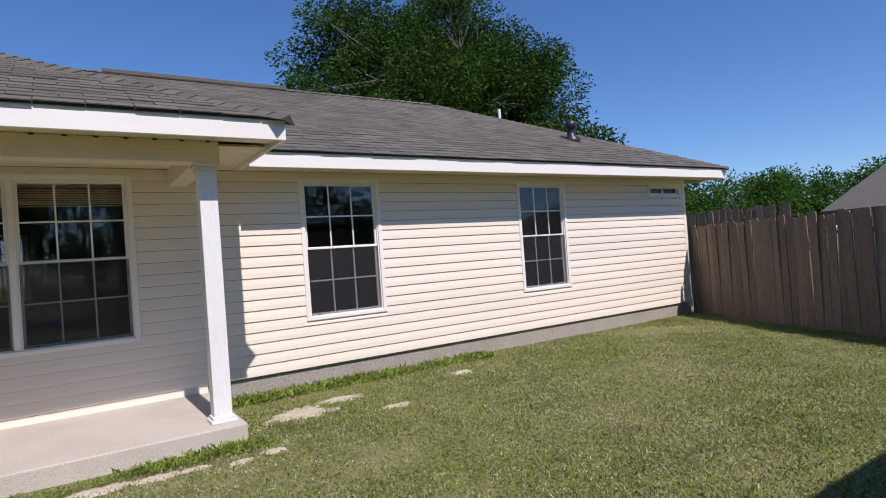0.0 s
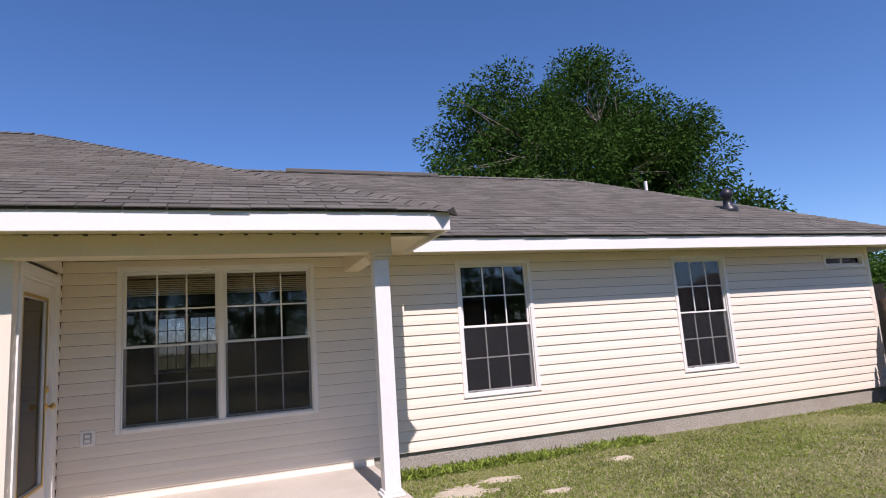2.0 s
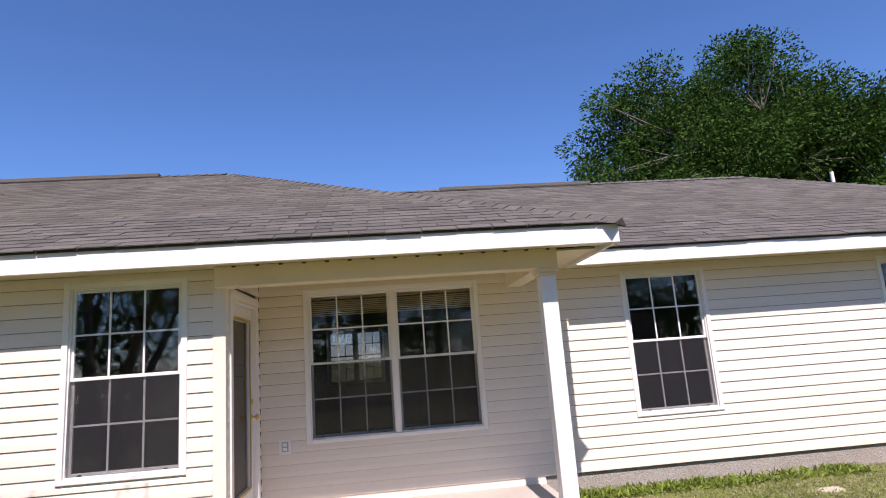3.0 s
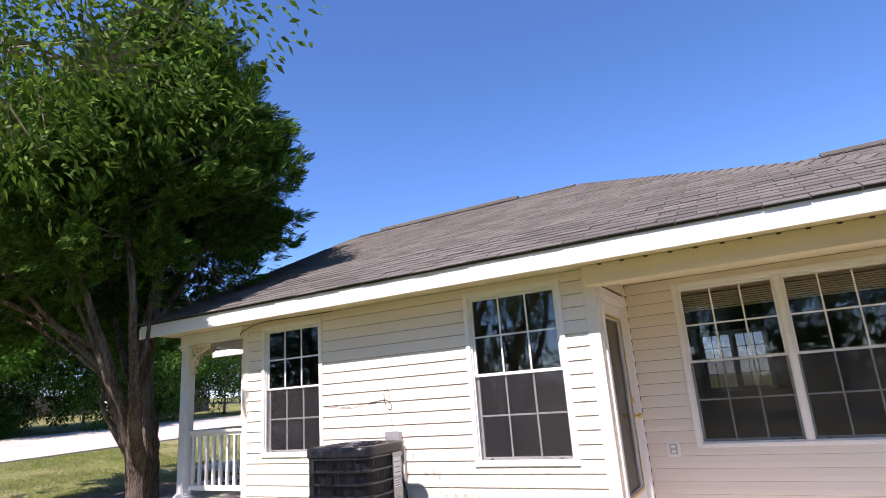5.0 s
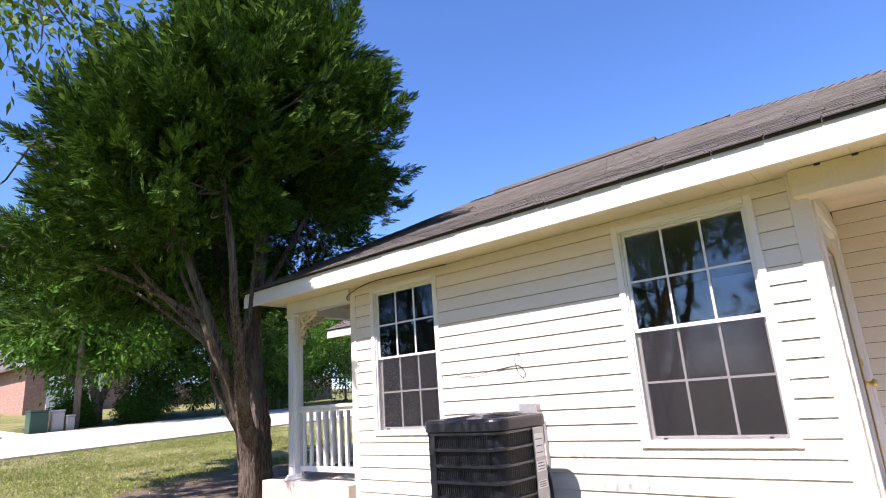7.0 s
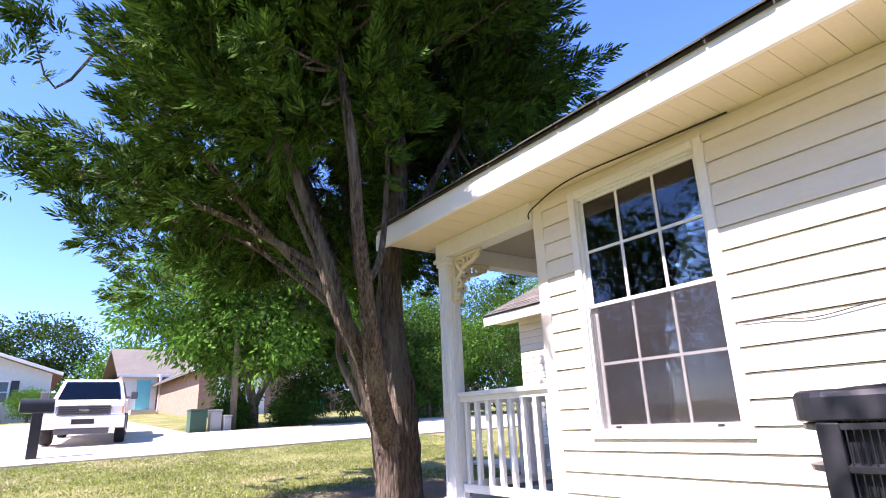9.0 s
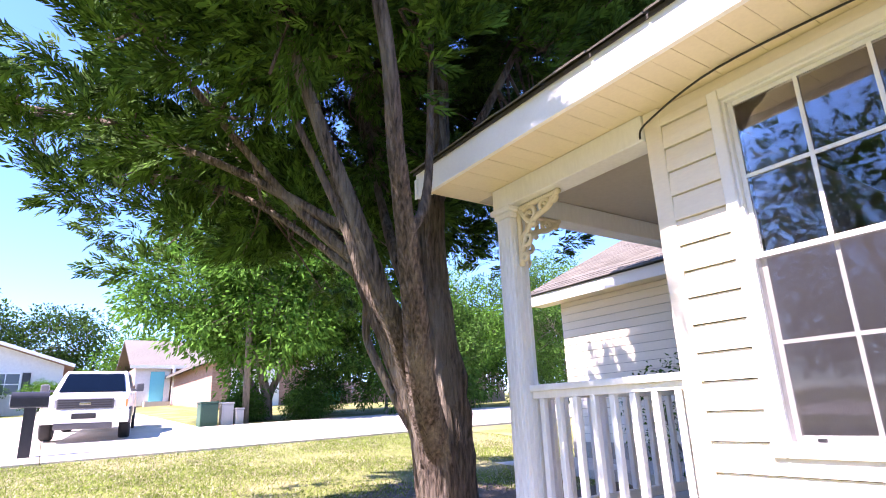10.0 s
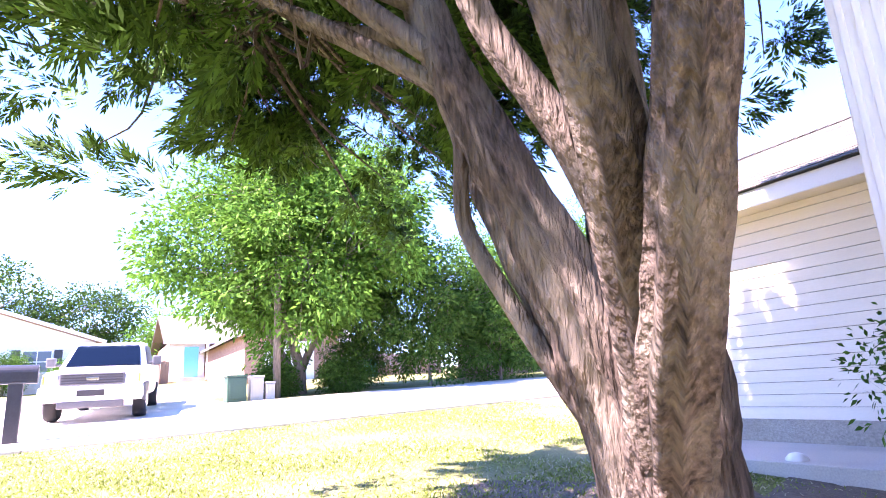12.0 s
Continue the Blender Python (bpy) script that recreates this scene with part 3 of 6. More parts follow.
def shingles(parent, x0, x1, y0, rise, run, left, right, single_rows, skip=None, seed=1, eave=EAVE_Z):
    """Three-tab shingles course by course; the lowest courses are pieces of their own."""
    rng = np.random.default_rng(seed)
    slope = math.hypot(run, rise)
    uy, uz = run / slope, rise / slope
    expo, tab, n = 0.142, 0.305, 0
    verts, faces = [], []
    row = 0
    v = -0.02
    me = None
    tilt = math.degrees(math.atan2(rise, run))
    while v < slope - 0.05:
        f = min(1, max(0, v / slope))
        a, b = left(f), right(f)
        u = x0 + (row % 2) * tab / 2 - tab
        while u < x1:
            l, r = max(u + 0.0035, a), min(u + tab - 0.0035, b)
            u += tab
            if r - l < 0.05:
                continue
            mid = ((l + r) / 2, y0 + (v + expo / 2) * uy, eave + (v + expo / 2) * uz)
            if skip and skip(*mid):
                continue
            dv = rng.uniform(-0.006, 0.006)
            lift = rng.uniform(0, 0.006)
            w = r - l
            loc = [(0, -0.004 + dv, 0.003), (w, -0.004 + dv, 0.003), (w, -0.004 + dv, 0.012 + lift), (0, -0.004 + dv, 0.012 + lift), (w, expo + 0.02, 0.004), (0, expo + 0.02, 0.004)]
            if row < single_rows and w > tab - 0.012:
                if me is None:
                    me = bpy.data.meshes.new("shingle")
                    me.from_pydata([(p[0], p[1] - dv, p[2] - (lift if p[2] > 0.01 else 0)) for p in loc], [], [(0, 1, 2, 3), (3, 2, 4, 5), (0, 3, 5), (1, 4, 2)])
                    me.materials.append(SHINGLE)
                ob = new("shingle", me)
                ob.parent = parent
                ob.matrix_basis = pose(l, y0 + v * uy, eave + v * uz, tilt, 0, 0) @ Matrix.Translation((0, dv, lift))
                continue
            base = len(verts)
            for px, pv, pn in loc:
                verts.append((l + px, y0 + (v + pv) * uy - pn * uz, eave + (v + pv) * uz + pn * uy))
            faces += [(base, base + 1, base + 2, base + 3), (base + 3, base + 2, base + 4, base + 5)]
        v += expo
        row += 1
    ob = finish("shingles", mesh_of("shingles", np.array(verts), np.array(faces)), SHINGLE_FAR, parent)
    tagged(ob, kind="stuff")


def under_wing(x, y, z):
    return x < WING_X1 and EAVE_Z + PITCH_B * (WING_X1 - x) > z + 0.02 and y > EAVE_B + (WING_X1 - x) - 0.3


PIECES_LATER = []
PIECES_LATER.append(lambda: shingles(roof_wing, WING_X0, WING_X1, EAVE_B, PITCH_B * (10.9 - EAVE_B), 10.9 - EAVE_B, lambda f: WING_X0, lambda f: WING_X1 - 4.58 * f, 9, seed=2))
PIECES_LATER.append(lambda: shingles(roof_main, -4.2, MAIN_X1, EAVE_A, PITCH_A * (11.44 - EAVE_A), 11.44 - EAVE_A, lambda f: -3.2, lambda f: MAIN_X1 - 3.92 * f, 8, under_wing, seed=3))
PIECES_LATER.append(lambda: shingles(roof_garage, GAR_X0, GAR_X1, GAR_E, 0.49 * 2.88, 2.88, lambda f: GAR_X0, lambda f: GAR_X1, 4, seed=4, eave=GAR_Z))


def cap_run(parent, a, b, name="ridge_cap"):
    """Folded cap shingles along a hip or ridge."""
    a, b = Vector(a), Vector(b)
    n = int((b - a).length / 0.15)
    way = (b - a).normalized()
    side = way.cross(Vector((0, 0, 1))).normalized()
    up = side.cross(way)
    bm = bmesh.new()
    for k in range(n):
        p, q = a + way * (k * 0.15 - 0.02), a + way * (k * 0.15 + 0.15)
        l0, l1 = 0.034, 0.020
        v = [bm.verts.new(x) for x in (p - side * 0.13 - up * (0.065 - l0), p + up * l0, p + side * 0.13 - up * (0.065 - l0), q - side * 0.13 - up * (0.065 - l1), q + up * l1, q + side * 0.13 - up * (0.065 - l1))]
        bm.faces.new((v[0], v[1], v[4], v[3]))
        bm.faces.new((v[1], v[2], v[5], v[4]))
        bm.faces.new((v[0], v[2], v[1]))
    return part(name, bm, SHINGLE_FAR, parent)


cap_run(roof_wing, (WING_X1, EAVE_B, EAVE_Z), (HIP_B, yb, zb_))
cap_run(roof_wing, (HIP_B, yb, zb_), (WING_X0, yb, zb_))
cap_run(roof_main, (MAIN_X1, EAVE_A, EAVE_Z), (HIP_A, ya, za))
cap_run(roof_main, (HIP_A, ya, za), (-3.8, ya, za))
cap_run(roof_garage, (GAR_X1, GAR_RIDGE, GAR_Z + 0.49 * 2.88), (GAR_X0, GAR_RIDGE, GAR_Z + 0.49 * 2.88))
for par, x0, x1, y, z in ((roof_wing, -8.7, -5.72, yb, zb_), (roof_main, -1.12, 1.65, ya, za)):
    part("ridge_vent", boxes(((x0, y - 0.11, z - 0.02), (x1, y + 0.11, z + 0.042)), bevel=0.008), SHINGLE_FAR, par, "dark ridge vent")


def fascia(name, a, b, z0=2.45, z1=2.625, thick=0.03):
    (x0, y0), (x1, y1) = a, b
    ob = part(name, boxes(((x0, y0, z0), (x1, y1, z1)), bevel=0.003), WHITE)
    return structure(ob, "white painted fascia board", "trim")


fascia("fascia", (WING_X1 + 0.02, EAVE_A + 0.012), (MAIN_X1 - 0.012, EAVE_A + 0.04))
fascia("fascia", (WING_X0 + 0.012, EAVE_B + 0.012), (WING_X1 - 0.012, EAVE_B + 0.04))
fascia("fascia", (WING_X1 - 0.04, EAVE_B + 0.042), (WING_X1 - 0.012, EAVE_A + 0.2))
fascia("fascia", (MAIN_X1 - 0.04, EAVE_A + 0.042), (MAIN_X1 - 0.012, 15.2))
fascia("fascia", (GAR_X0 + 0.012, GAR_E + 0.012), (GAR_X1, GAR_E + 0.04), GAR_Z - 0.18, GAR_Z - 0.005)
for x, y0, z0, y1, z1 in ((WING_X0, EAVE_B, EAVE_Z, yb, zb_), (GAR_X0, GAR_E, GAR_Z, GAR_RIDGE, GAR_Z + 0.49 * 2.88)):
    bm = bmesh.new()
    for s in (1, -1):
        ring = [(y0, z0 - 0.055), (y0, z0 - 0.19), (y1, z1 - 0.19), (y1, z1 - 0.055)]
        ring = [(y if s > 0 else 2 * y1 - y, z) for y, z in ring]
        a = [bm.verts.new((x + 0.012, *p)) for p in ring]
        b = [bm.verts.new((x + 0.04, *p)) for p in ring]
        bm.faces.new(a)
        bm.faces.new(b)
        for i in range(4):
            bm.faces.new((a[i], a[(i + 1) % 4], b[(i + 1) % 4], b[i]))
    bmesh.ops.recalc_face_normals(bm, faces=bm.faces)
    structure(part("rake_board", bm, WHITE), "white painted rake board", "trim")
    # gable wall under the rake
    bm = bmesh.new()
    xg = x + (1.42 if x == WING_X0 else 0.5)
    wid = (y1 - y0) - 0.45
    tri = [(xg, y1 - wid, z0 - 0.1), (xg, y1 + wid, z0 - 0.1), (xg, y1, z1 - 0.1)]
    a = [bm.verts.new(p) for p in tri]
    b = [bm.verts.new((p[0] + 0.1, p[1], p[2])) for p in tri]
    bm.faces.new(a)
    bm.faces.new(b)
    for i in range(3):
        bm.faces.new((a[i], a[(i + 1) % 3], b[(i + 1) % 3], b[i]))
    bmesh.ops.recalc_face_normals(bm, faces=bm.faces)
    structure(part("gable", bm, SIDING), "cream gable wall below the roof", "wall")


def soffit(name, x0, x1, y0, y1, z, along="x", label="cream vented vinyl soffit panels"):
    """Narrow vinyl strips with grooves, laid across the overhang."""
    bm = bmesh.new()
    box(bm, (x0, y0, z + 0.014), (x1, y1, z + 0.02))
    u, end = (x0, x1) if along == "x" else (y0, y1)
    k = 0
    while u < end - 0.01:
        e = min(u + 0.1, end)
        lo = z if k % 2 else z + 0.0008
        if along == "x":
            box(bm, (u + 0.001, y0, lo), (e - 0.001, y1, z + 0.013))
        else:
            box(bm, (x0, u + 0.001, lo), (x1, e - 0.001, z + 0.013))
        u += 0.1
        k += 1
    return structure(part(name, bm, CREAM), label, "soffit")


soffit("soffit", -0.16, MAIN_X1 - 0.05, EAVE_A + 0.042, YA, 2.49)
soffit("soffit", XL, XRET - 0.0, EAVE_B + 0.042, YB, 2.49)
soffit("soffit", XRET, -0.16, EAVE_B + 0.042, 6.61, 2.49)
soffit("soffit", WING_X0 + 0.05, XL, EAVE_B + 0.042, 6.73, 2.49)
soffit("ceiling", XRET, -0.16, 6.80, YA, 2.492, "y", "cream vinyl patio ceiling")
soffit("soffit", WING_X0 + 0.05, -9.42, 6.70, 15, 2.49, "y")
soffit("soffit", GAR_X0 + 0.05, GAR_X1, GAR_E + 0.042, GAR_Y, GAR_Z - 0.14)
structure(part("ceiling", boxes(((-9.415, 6.732, 2.493), (XL, GAR_Y, 2.52))), material("porch_ceiling", (0.5, 0.45, 0.38), 0.7, 0.04, 30, 0.2, 1.0, second=(0.42, 0.37, 0.3))), "flat tan porch ceiling", "ceiling")

# garage wing that closes the front yard
wall_g = structure(part("wall_garage", boxes(((-13.02, GAR_Y, 0.3), (-8.0, GAR_Y + 0.13, GAR_Z - 0.08)), ((-13.02, GAR_Y + 0.13, 0.3), (-12.89, 16.6, GAR_Z - 0.08))), SHEATH), "sunlit white siding garage wall with tree shade", "wall")
siding(wall_g, "x", GAR_Y, -13.02, -8.0, 0.62, GAR_Z - 0.14, [])
structure(part("foundation", boxes(((-13.03, GAR_Y - 0.02, 0.0), (-8.0, GAR_Y - 0.001, 0.62))), FOUNDATION), "grey garage foundation", "foundation")
structure(part("walkway", boxes(((-13.4, 9.9, 0.1), (-9.7, GAR_Y - 0.02, 0.40)), bevel=0.01), CONCRETE), "grey concrete walkway along the garage wall", "walkway")

# patio slab and beams
structure(part("patio_slab", boxes(((XRET, 6.46, -0.3), (-0.55, YA + 0.014, 0.145)), bevel=0.012), CONCRETE), "stained concrete patio slab", "patio")
patio_beam = structure(part("beam", boxes(((XRET - 0.05, 6.605, 2.31), (-0.6, 6.795, 2.489)), ((-0.80, 6.797, 2.31), (-0.62, YA, 2.489)), bevel=0.006), CREAM), "cream wrapped patio beam", "beam")
structure(part("porch_slab", boxes(((-9.6, 6.6, -0.1), (XL, GAR_Y - 0.03, 0.43)), bevel=0.012), CONCRETE), "grey concrete porch floor", "porch")
structure(part("beam", boxes(((-9.22, 6.69, 2.35), (XL - 0.02, 6.84, 2.489)), ((-9.27, 6.842, 2.35), (-9.13, GAR_Y - 0.02, 2.489)), bevel=0.006), PORCH_WHITE), "white porch beam", "beam")

# raised dark blocks draw the shade of small notches along the soffit
for k in range(15):
    x = XRET + 0.1 + k * 0.2
    part("vent_notch", boxes(((x, 6.596, 2.474), (x + 0.035, 6.6045, 2.4885)), bevel=0.002), FELT, patio_beam)

# ---- trees ----
def limb(bm, points, r0, r1, sides=10, rough=0.12, steps=6):
    p = curve_points(points, steps)
    tube(bm, p, spread_radii(r0, r1, len(p)), sides, rough)
    return p


def cedar():
    base = Vector((-9.8, 6.66, g(-9.8) - 0.12))
    root = thing("cedar_tree", "large red cedar with several leaning trunks and dark feathery foliage", "tree", base)
    rng = np.random.default_rng(11)
    skeleton_points = []

    def add(name, points, r0, r1, sides=12, rough=0.16):
        bm = bmesh.new()
        p = limb(bm, points, r0, r1, sides, rough)
        part(name, bm, BARK, root, smooth=True)
        skeleton_points.extend(p[len(p) // 3:])

    foot = Vector((-9.80, 6.66, base.z))
    add("trunk", [foot + Vector((0.03, 0.02, 0)), (-9.77, 6.65, 0.83), (-9.73, 6.60, 1.2), (-9.76, 6.58, 1.57), (-9.79, 6.57, 1.88), (-9.80, 6.57, 2.25), (-9.80, 6.60, 2.64), (-9.84, 6.72, 3.6), (-10.10, 6.64, 6.0)], 0.165, 0.06, 28, 0.22)
    add("trunk", [foot + Vector((0.10, -0.10, 0)), (-9.66, 6.50, 0.80), (-9.54, 6.37, 1.0), (-9.37, 6.21, 1.22), (-9.25, 6.11, 1.4), (-9.14, 6.03, 1.6), (-9.05, 5.95, 1.8), (-8.97, 5.88, 2.0), (-8.83, 5.75, 2.4), (-8.76, 5.66, 3.0), (-8.95, 5.55, 4.3)], 0.10, 0.03, 26, 0.16)
    add("trunk", [foot + Vector((-0.05, -0.05, 0)), (-9.80, 6.53, 0.9), (-9.83, 6.45, 1.2), (-9.88, 6.38, 1.44), (-9.93, 6.29, 1.66), (-9.99, 6.22, 1.89), (-10.05, 6.15, 2.12), (-10.13, 6.12, 2.39), (-10.30, 6.08, 2.83), (-10.80, 5.80, 4.4)], 0.125, 0.04, 26, 0.21)
    add("trunk", [(-9.86, 6.56, 0.7), (-9.90, 6.53, 1.03), (-9.99, 6.46, 1.31), (-10.10, 6.40, 1.58), (-10.21, 6.37, 1.83), (-10.30, 6.34, 2.1), (-10.47, 6.32, 2.49), (-10.72, 6.29, 3.08), (-11.40, 6.20, 4.2)], 0.09, 0.03, 22, 0.16)
    add("trunk", [(-9.72, 6.50, 0.8), (-9.60, 6.38, 1.1), (-9.44, 6.17, 1.38), (-9.32, 6.01, 1.6), (-9.29, 5.89, 1.8), (-9.32, 5.76, 2.2), (-9.45, 5.50, 3.0), (-9.70, 5.10, 4.4)], 0.085, 0.03, 20, 0.16)
    add("branch", [(-9.45, 6.19, 1.36), (-9.46, 6.06, 1.6), (-9.55, 5.92, 1.9), (-9.62, 5.80, 2.3), (-9.80, 5.50, 3.1)], 0.045, 0.02)
    add("branch", [(-9.82, 6.54, 0.84), (-9.88, 6.50, 0.93), (-9.99, 6.41, 1.16), (-10.10, 6.33, 1.4), (-10.19, 6.27, 1.62), (-10.18, 6.25, 1.75), (-10.15, 6.24, 1.9), (-10.14, 6.21, 2.05)], 0.034, 0.024, 12, 0.1)
    add("branch", [(-10.04, 6.20, 1.95), (-10.20, 6.16, 2.15), (-10.64, 6.10, 2.51), (-11.26, 5.90, 3.05), (-12.0, 5.62, 3.75)], 0.04, 0.014)
    add("branch", [(-9.95, 6.50, 1.9), (-10.12, 6.46, 2.3), (-10.30, 6.48, 2.62), (-10.55, 6.50, 3.23), (-11.10, 6.66, 4.4)], 0.05, 0.02)
    add("branch", [(-10.36, 6.14, 2.4), (-10.98, 6.01, 2.83), (-11.60, 5.81, 3.28), (-12.50, 5.42, 3.7)], 0.032, 0.012)
    add("branch", [(-10.13, 6.12, 2.39), (-10.60, 5.40, 2.9), (-11.10, 4.64, 3.3), (-11.50, 4.04, 3.5)], 0.04, 0.013)
    add("branch", [(-10.05, 6.15, 2.12), (-10.40, 5.70, 2.7), (-10.45, 4.94, 3.5), (-10.40, 4.14, 4.3)], 0.04, 0.013)
    add("branch", [(-10.02, 6.18, 2.0), (-10.46, 5.86, 2.45), (-11.0, 5.44, 2.9), (-11.7, 4.90, 3.2)], 0.03, 0.012)
    add("branch", [(-8.97, 5.88, 2.0), (-8.98, 6.02, 2.25), (-9.05, 6.12, 2.9), (-9.1, 6.2, 4.0)], 0.03, 0.013)
    add("branch", [(-9.80, 6.58, 2.5), (-9.60, 7.14, 3.6), (-9.40, 7.60, 4.6)], 0.045, 0.015)
    clumps, out = crown_points((-10.5, 6.15, 4.45), (3.2, 3.1, 3.25), 1200, rng, 0.22, 0.5)
    front, front_out = crown_points((-9.45, 5.65, 4.3), (1.1, 0.95, 1.3), 130, rng, 0.2, 0.3)
    shrink = 1 - 0.17 * np.maximum(0, clumps[:, 2] - 4.0)
    clumps[:, 0] = -9.85 + (clumps[:, 0] + 9.85) * shrink
    clumps[:, 1] = 7.0 + (clumps[:, 1] - 7.0) * shrink
    south = clumps[:, 1] < 6.4
    clumps[south, 1] = 6.4 + (clumps[south, 1] - 6.4) * (1 - 0.22 * np.clip(clumps[south, 2] - 3.4, 0, 2.5))
    clumps, out = np.concatenate([clumps, front]), np.concatenate([out, front_out])
    keep = []
    for c, d in zip(clumps, out):
        floor_z = 2.6 + 0.65 * max(0.0, min(1.0, (c[0] + 11.0) / 1.2)) + 0.36 * max(0.0, 5.7 - c[1])
        west = -0.63 * (c[0] + 9.85) - 0.78 * (c[1] - 6.6)
        over_roof = EAVE_Z + PITCH_B * (c[1] - EAVE_B) + 0.35 if c[0] > WING_X0 - 0.2 and c[1] > EAVE_B - 0.2 else 0
        if c[2] > max(floor_z, over_roof) and west < 3.2 - 0.75 * max(0, c[2] - 3.4) and west > -1.6 and not (c[1] > 7.6 and c[2] < 3.8 and c[0] > -10.3) and not (c[0] > -8.2 and c[1] < 6.5) and not (c[0] > -8.7 and c[2] < 3.9 + 0.5 * (c[0] + 8.7)):
            keep.append((c, d))
    bm = bmesh.new()
    sk = np.array([tuple(p) for p in skeleton_points])
    at, way = [], []
    for c, d in keep:
        i = int(np.argmin(((sk - c) ** 2).sum(1) + 0.6 * np.maximum(0, sk[:, 2] - c[2]) ** 2))
        p = sk[i]
        m = (p + c) / 2 + rng.normal(size=3) * 0.12 + np.array((0, 0, -0.08))
        tube(bm, curve_points([p, m, c], 3), spread_radii(0.016, 0.005, 7), 4, 0, False)
        # several tapering plumes at the end of each twig
        for k in range(3):
            n = 50
            axis = unit(d * np.array((1, 1, 0.35)) + np.array((0, 0, 0.45)) + rng.normal(size=3) * 0.42)
            tall, wide = rng.uniform(0.45, 0.75), rng.uniform(0.17, 0.24)
            t = rng.uniform(0, 1, n) ** 0.8
            around = rng.normal(size=(n, 3))
            around = unit(around - (around @ axis)[:, None] * axis)
            root_k = c + rng.normal(size=3) * 0.15 - axis * 0.25
            at.append(root_k + axis * (t * tall)[:, None] + around * (wide * (1.05 - t) * rng.uniform(0.3, 1, n))[:, None])
            way.append(unit(axis * (0.75 + 0.5 * t)[:, None] + around * (0.8 - 0.5 * t)[:, None] + rng.normal(size=(n, 3)) * 0.12))
    tagged(part("twig_mass", bm, BARK, root), kind="stuff")
    at, way = np.concatenate(at), np.concatenate(way)
    line = np.array([(-5.3, 3.9), (-6.5, 4.37), (-7.6, 4.85), (-8.7, 5.25)])  # kept clear for walking
    near = np.min(np.hypot(at[:, None, 0] - line[None, :, 0], at[:, None, 1] - line[None, :, 1]), axis=1)
    ok = (near > 0.55) | (at[:, 2] > 2.45)
    finish("crown", spray_mesh("crown", at[ok], way[ok], 0.165, rng, 8), CEDAR, root, "dark green feathery cedar foliage")


cedar()


def broad_tree(name, base, trunk_points, r0, centre, radii, n, per, size, leaf, bark, label, category="tree", seed=1, clump=0.38, limbs=6, inner=0.5, lumps=0.3, group=""):
    """A trunk that forks into limbs, twigs to each clump, and a crown of single leaves."""
    rng = np.random.default_rng(seed)
    root = thing(name, label, category, base, group)
    bm = bmesh.new()
    sk = []
    for k, points in enumerate(trunk_points):
        p = limb(bm, points, r0 * (1 if k == 0 else 0.7), r0 * 0.3, 10, 0.12)
        sk += p[len(p) // 3:]
        tip = p[-1]
        for j in range(limbs):
            d = unit(rng.normal(size=3) + np.array((0, 0, 0.25)))
            e = np.asarray(centre) + d * np.asarray(radii) * 0.65
            start = p[int(len(p) * rng.uniform(0.55, 0.98))]
            m = (np.array(start) * 0.5 + e * 0.5) + rng.normal(size=3) * 0.06 * max(radii) + np.array((0, 0, 0.08 * radii[2]))
            q = limb(bm, [start, m, e], r0 * 0.32, r0 * 0.07, 7, 0.1, 5)
            sk += q[2:]
    part("trunk", bm, bark, root, smooth=True)
    clumps, out = crown_points(centre, radii, n, rng, lumps, inner)
    sk = np.array([tuple(p) for p in sk])
    at, way = [], []
    bm = bmesh.new()
    for c, d in zip(clumps, out):
        p = sk[int(np.argmin(((sk - c) ** 2).sum(1)))]
        tube(bm, [p, (p + c) / 2 + rng.normal(size=3) * 0.05 * max(radii), c], [r0 * 0.06, r0 * 0.04, r0 * 0.02], 3, 0, False)
        s = unit(rng.normal(size=(per, 3))) * (rng.uniform(0, 1, per) ** 0.4)[:, None] * clump * 1.5 * np.array((1, 1, 0.75))
        at.append(c + s)
        way.append(unit(s) + d * 0.4 + rng.normal(size=(per, 3)) * 0.6)
    tagged(part("twig_mass", bm, bark, root), kind="stuff")
    finish("crown", leaf_mesh("crown", np.concatenate(at), np.concatenate(way), size, size * 0.45, rng, 0.2), leaf, root)
    return root


# the tree by the walk, whose boughs hang into the view
zt = g(-7.2)
broad_tree("crape_myrtle", (-7.3, 0.6, zt), [[(-7.3, 0.6, zt - 0.1), (-7.1, 0.8, 1.2), (-6.5, 1.2, 2.5), (-5.6, 2.0, 3.6)], [(-7.35, 0.55, zt - 0.1), (-7.6, 0.6, 1.4), (-7.9, 0.3, 2.8), (-8.0, 0.2, 4.4)], [(-7.25, 0.5, zt - 0.1), (-6.9, 0.3, 1.3), (-6.5, -0.2, 2.7), (-6.3, -0.4, 4.3)]],
           0.13, (-5.75, 2.25, 3.75), (1.9, 1.7, 0.95), 230, 70, 0.06, MYRTLE, BARK_B, "multi-trunked tree with thin pale limbs and light green leaves", seed=5, clump=0.25, lumps=0.3)
# large oak behind the house
broad_tree("oak_tree", (13.0, 24.5, 0), [[(13, 24.5, -0.1), (13, 24.5, 3), (12.8, 24.4, 6), (12.6, 24.3, 8)]],
           0.45, (12.7, 23.5, 8.4), (6.2, 5.5, 4.8), 560, 300, 0.18, OAK, BARK_B, "large dense dark green oak rising behind the roof", seed=7, clump=0.6, limbs=12, lumps=0.26)
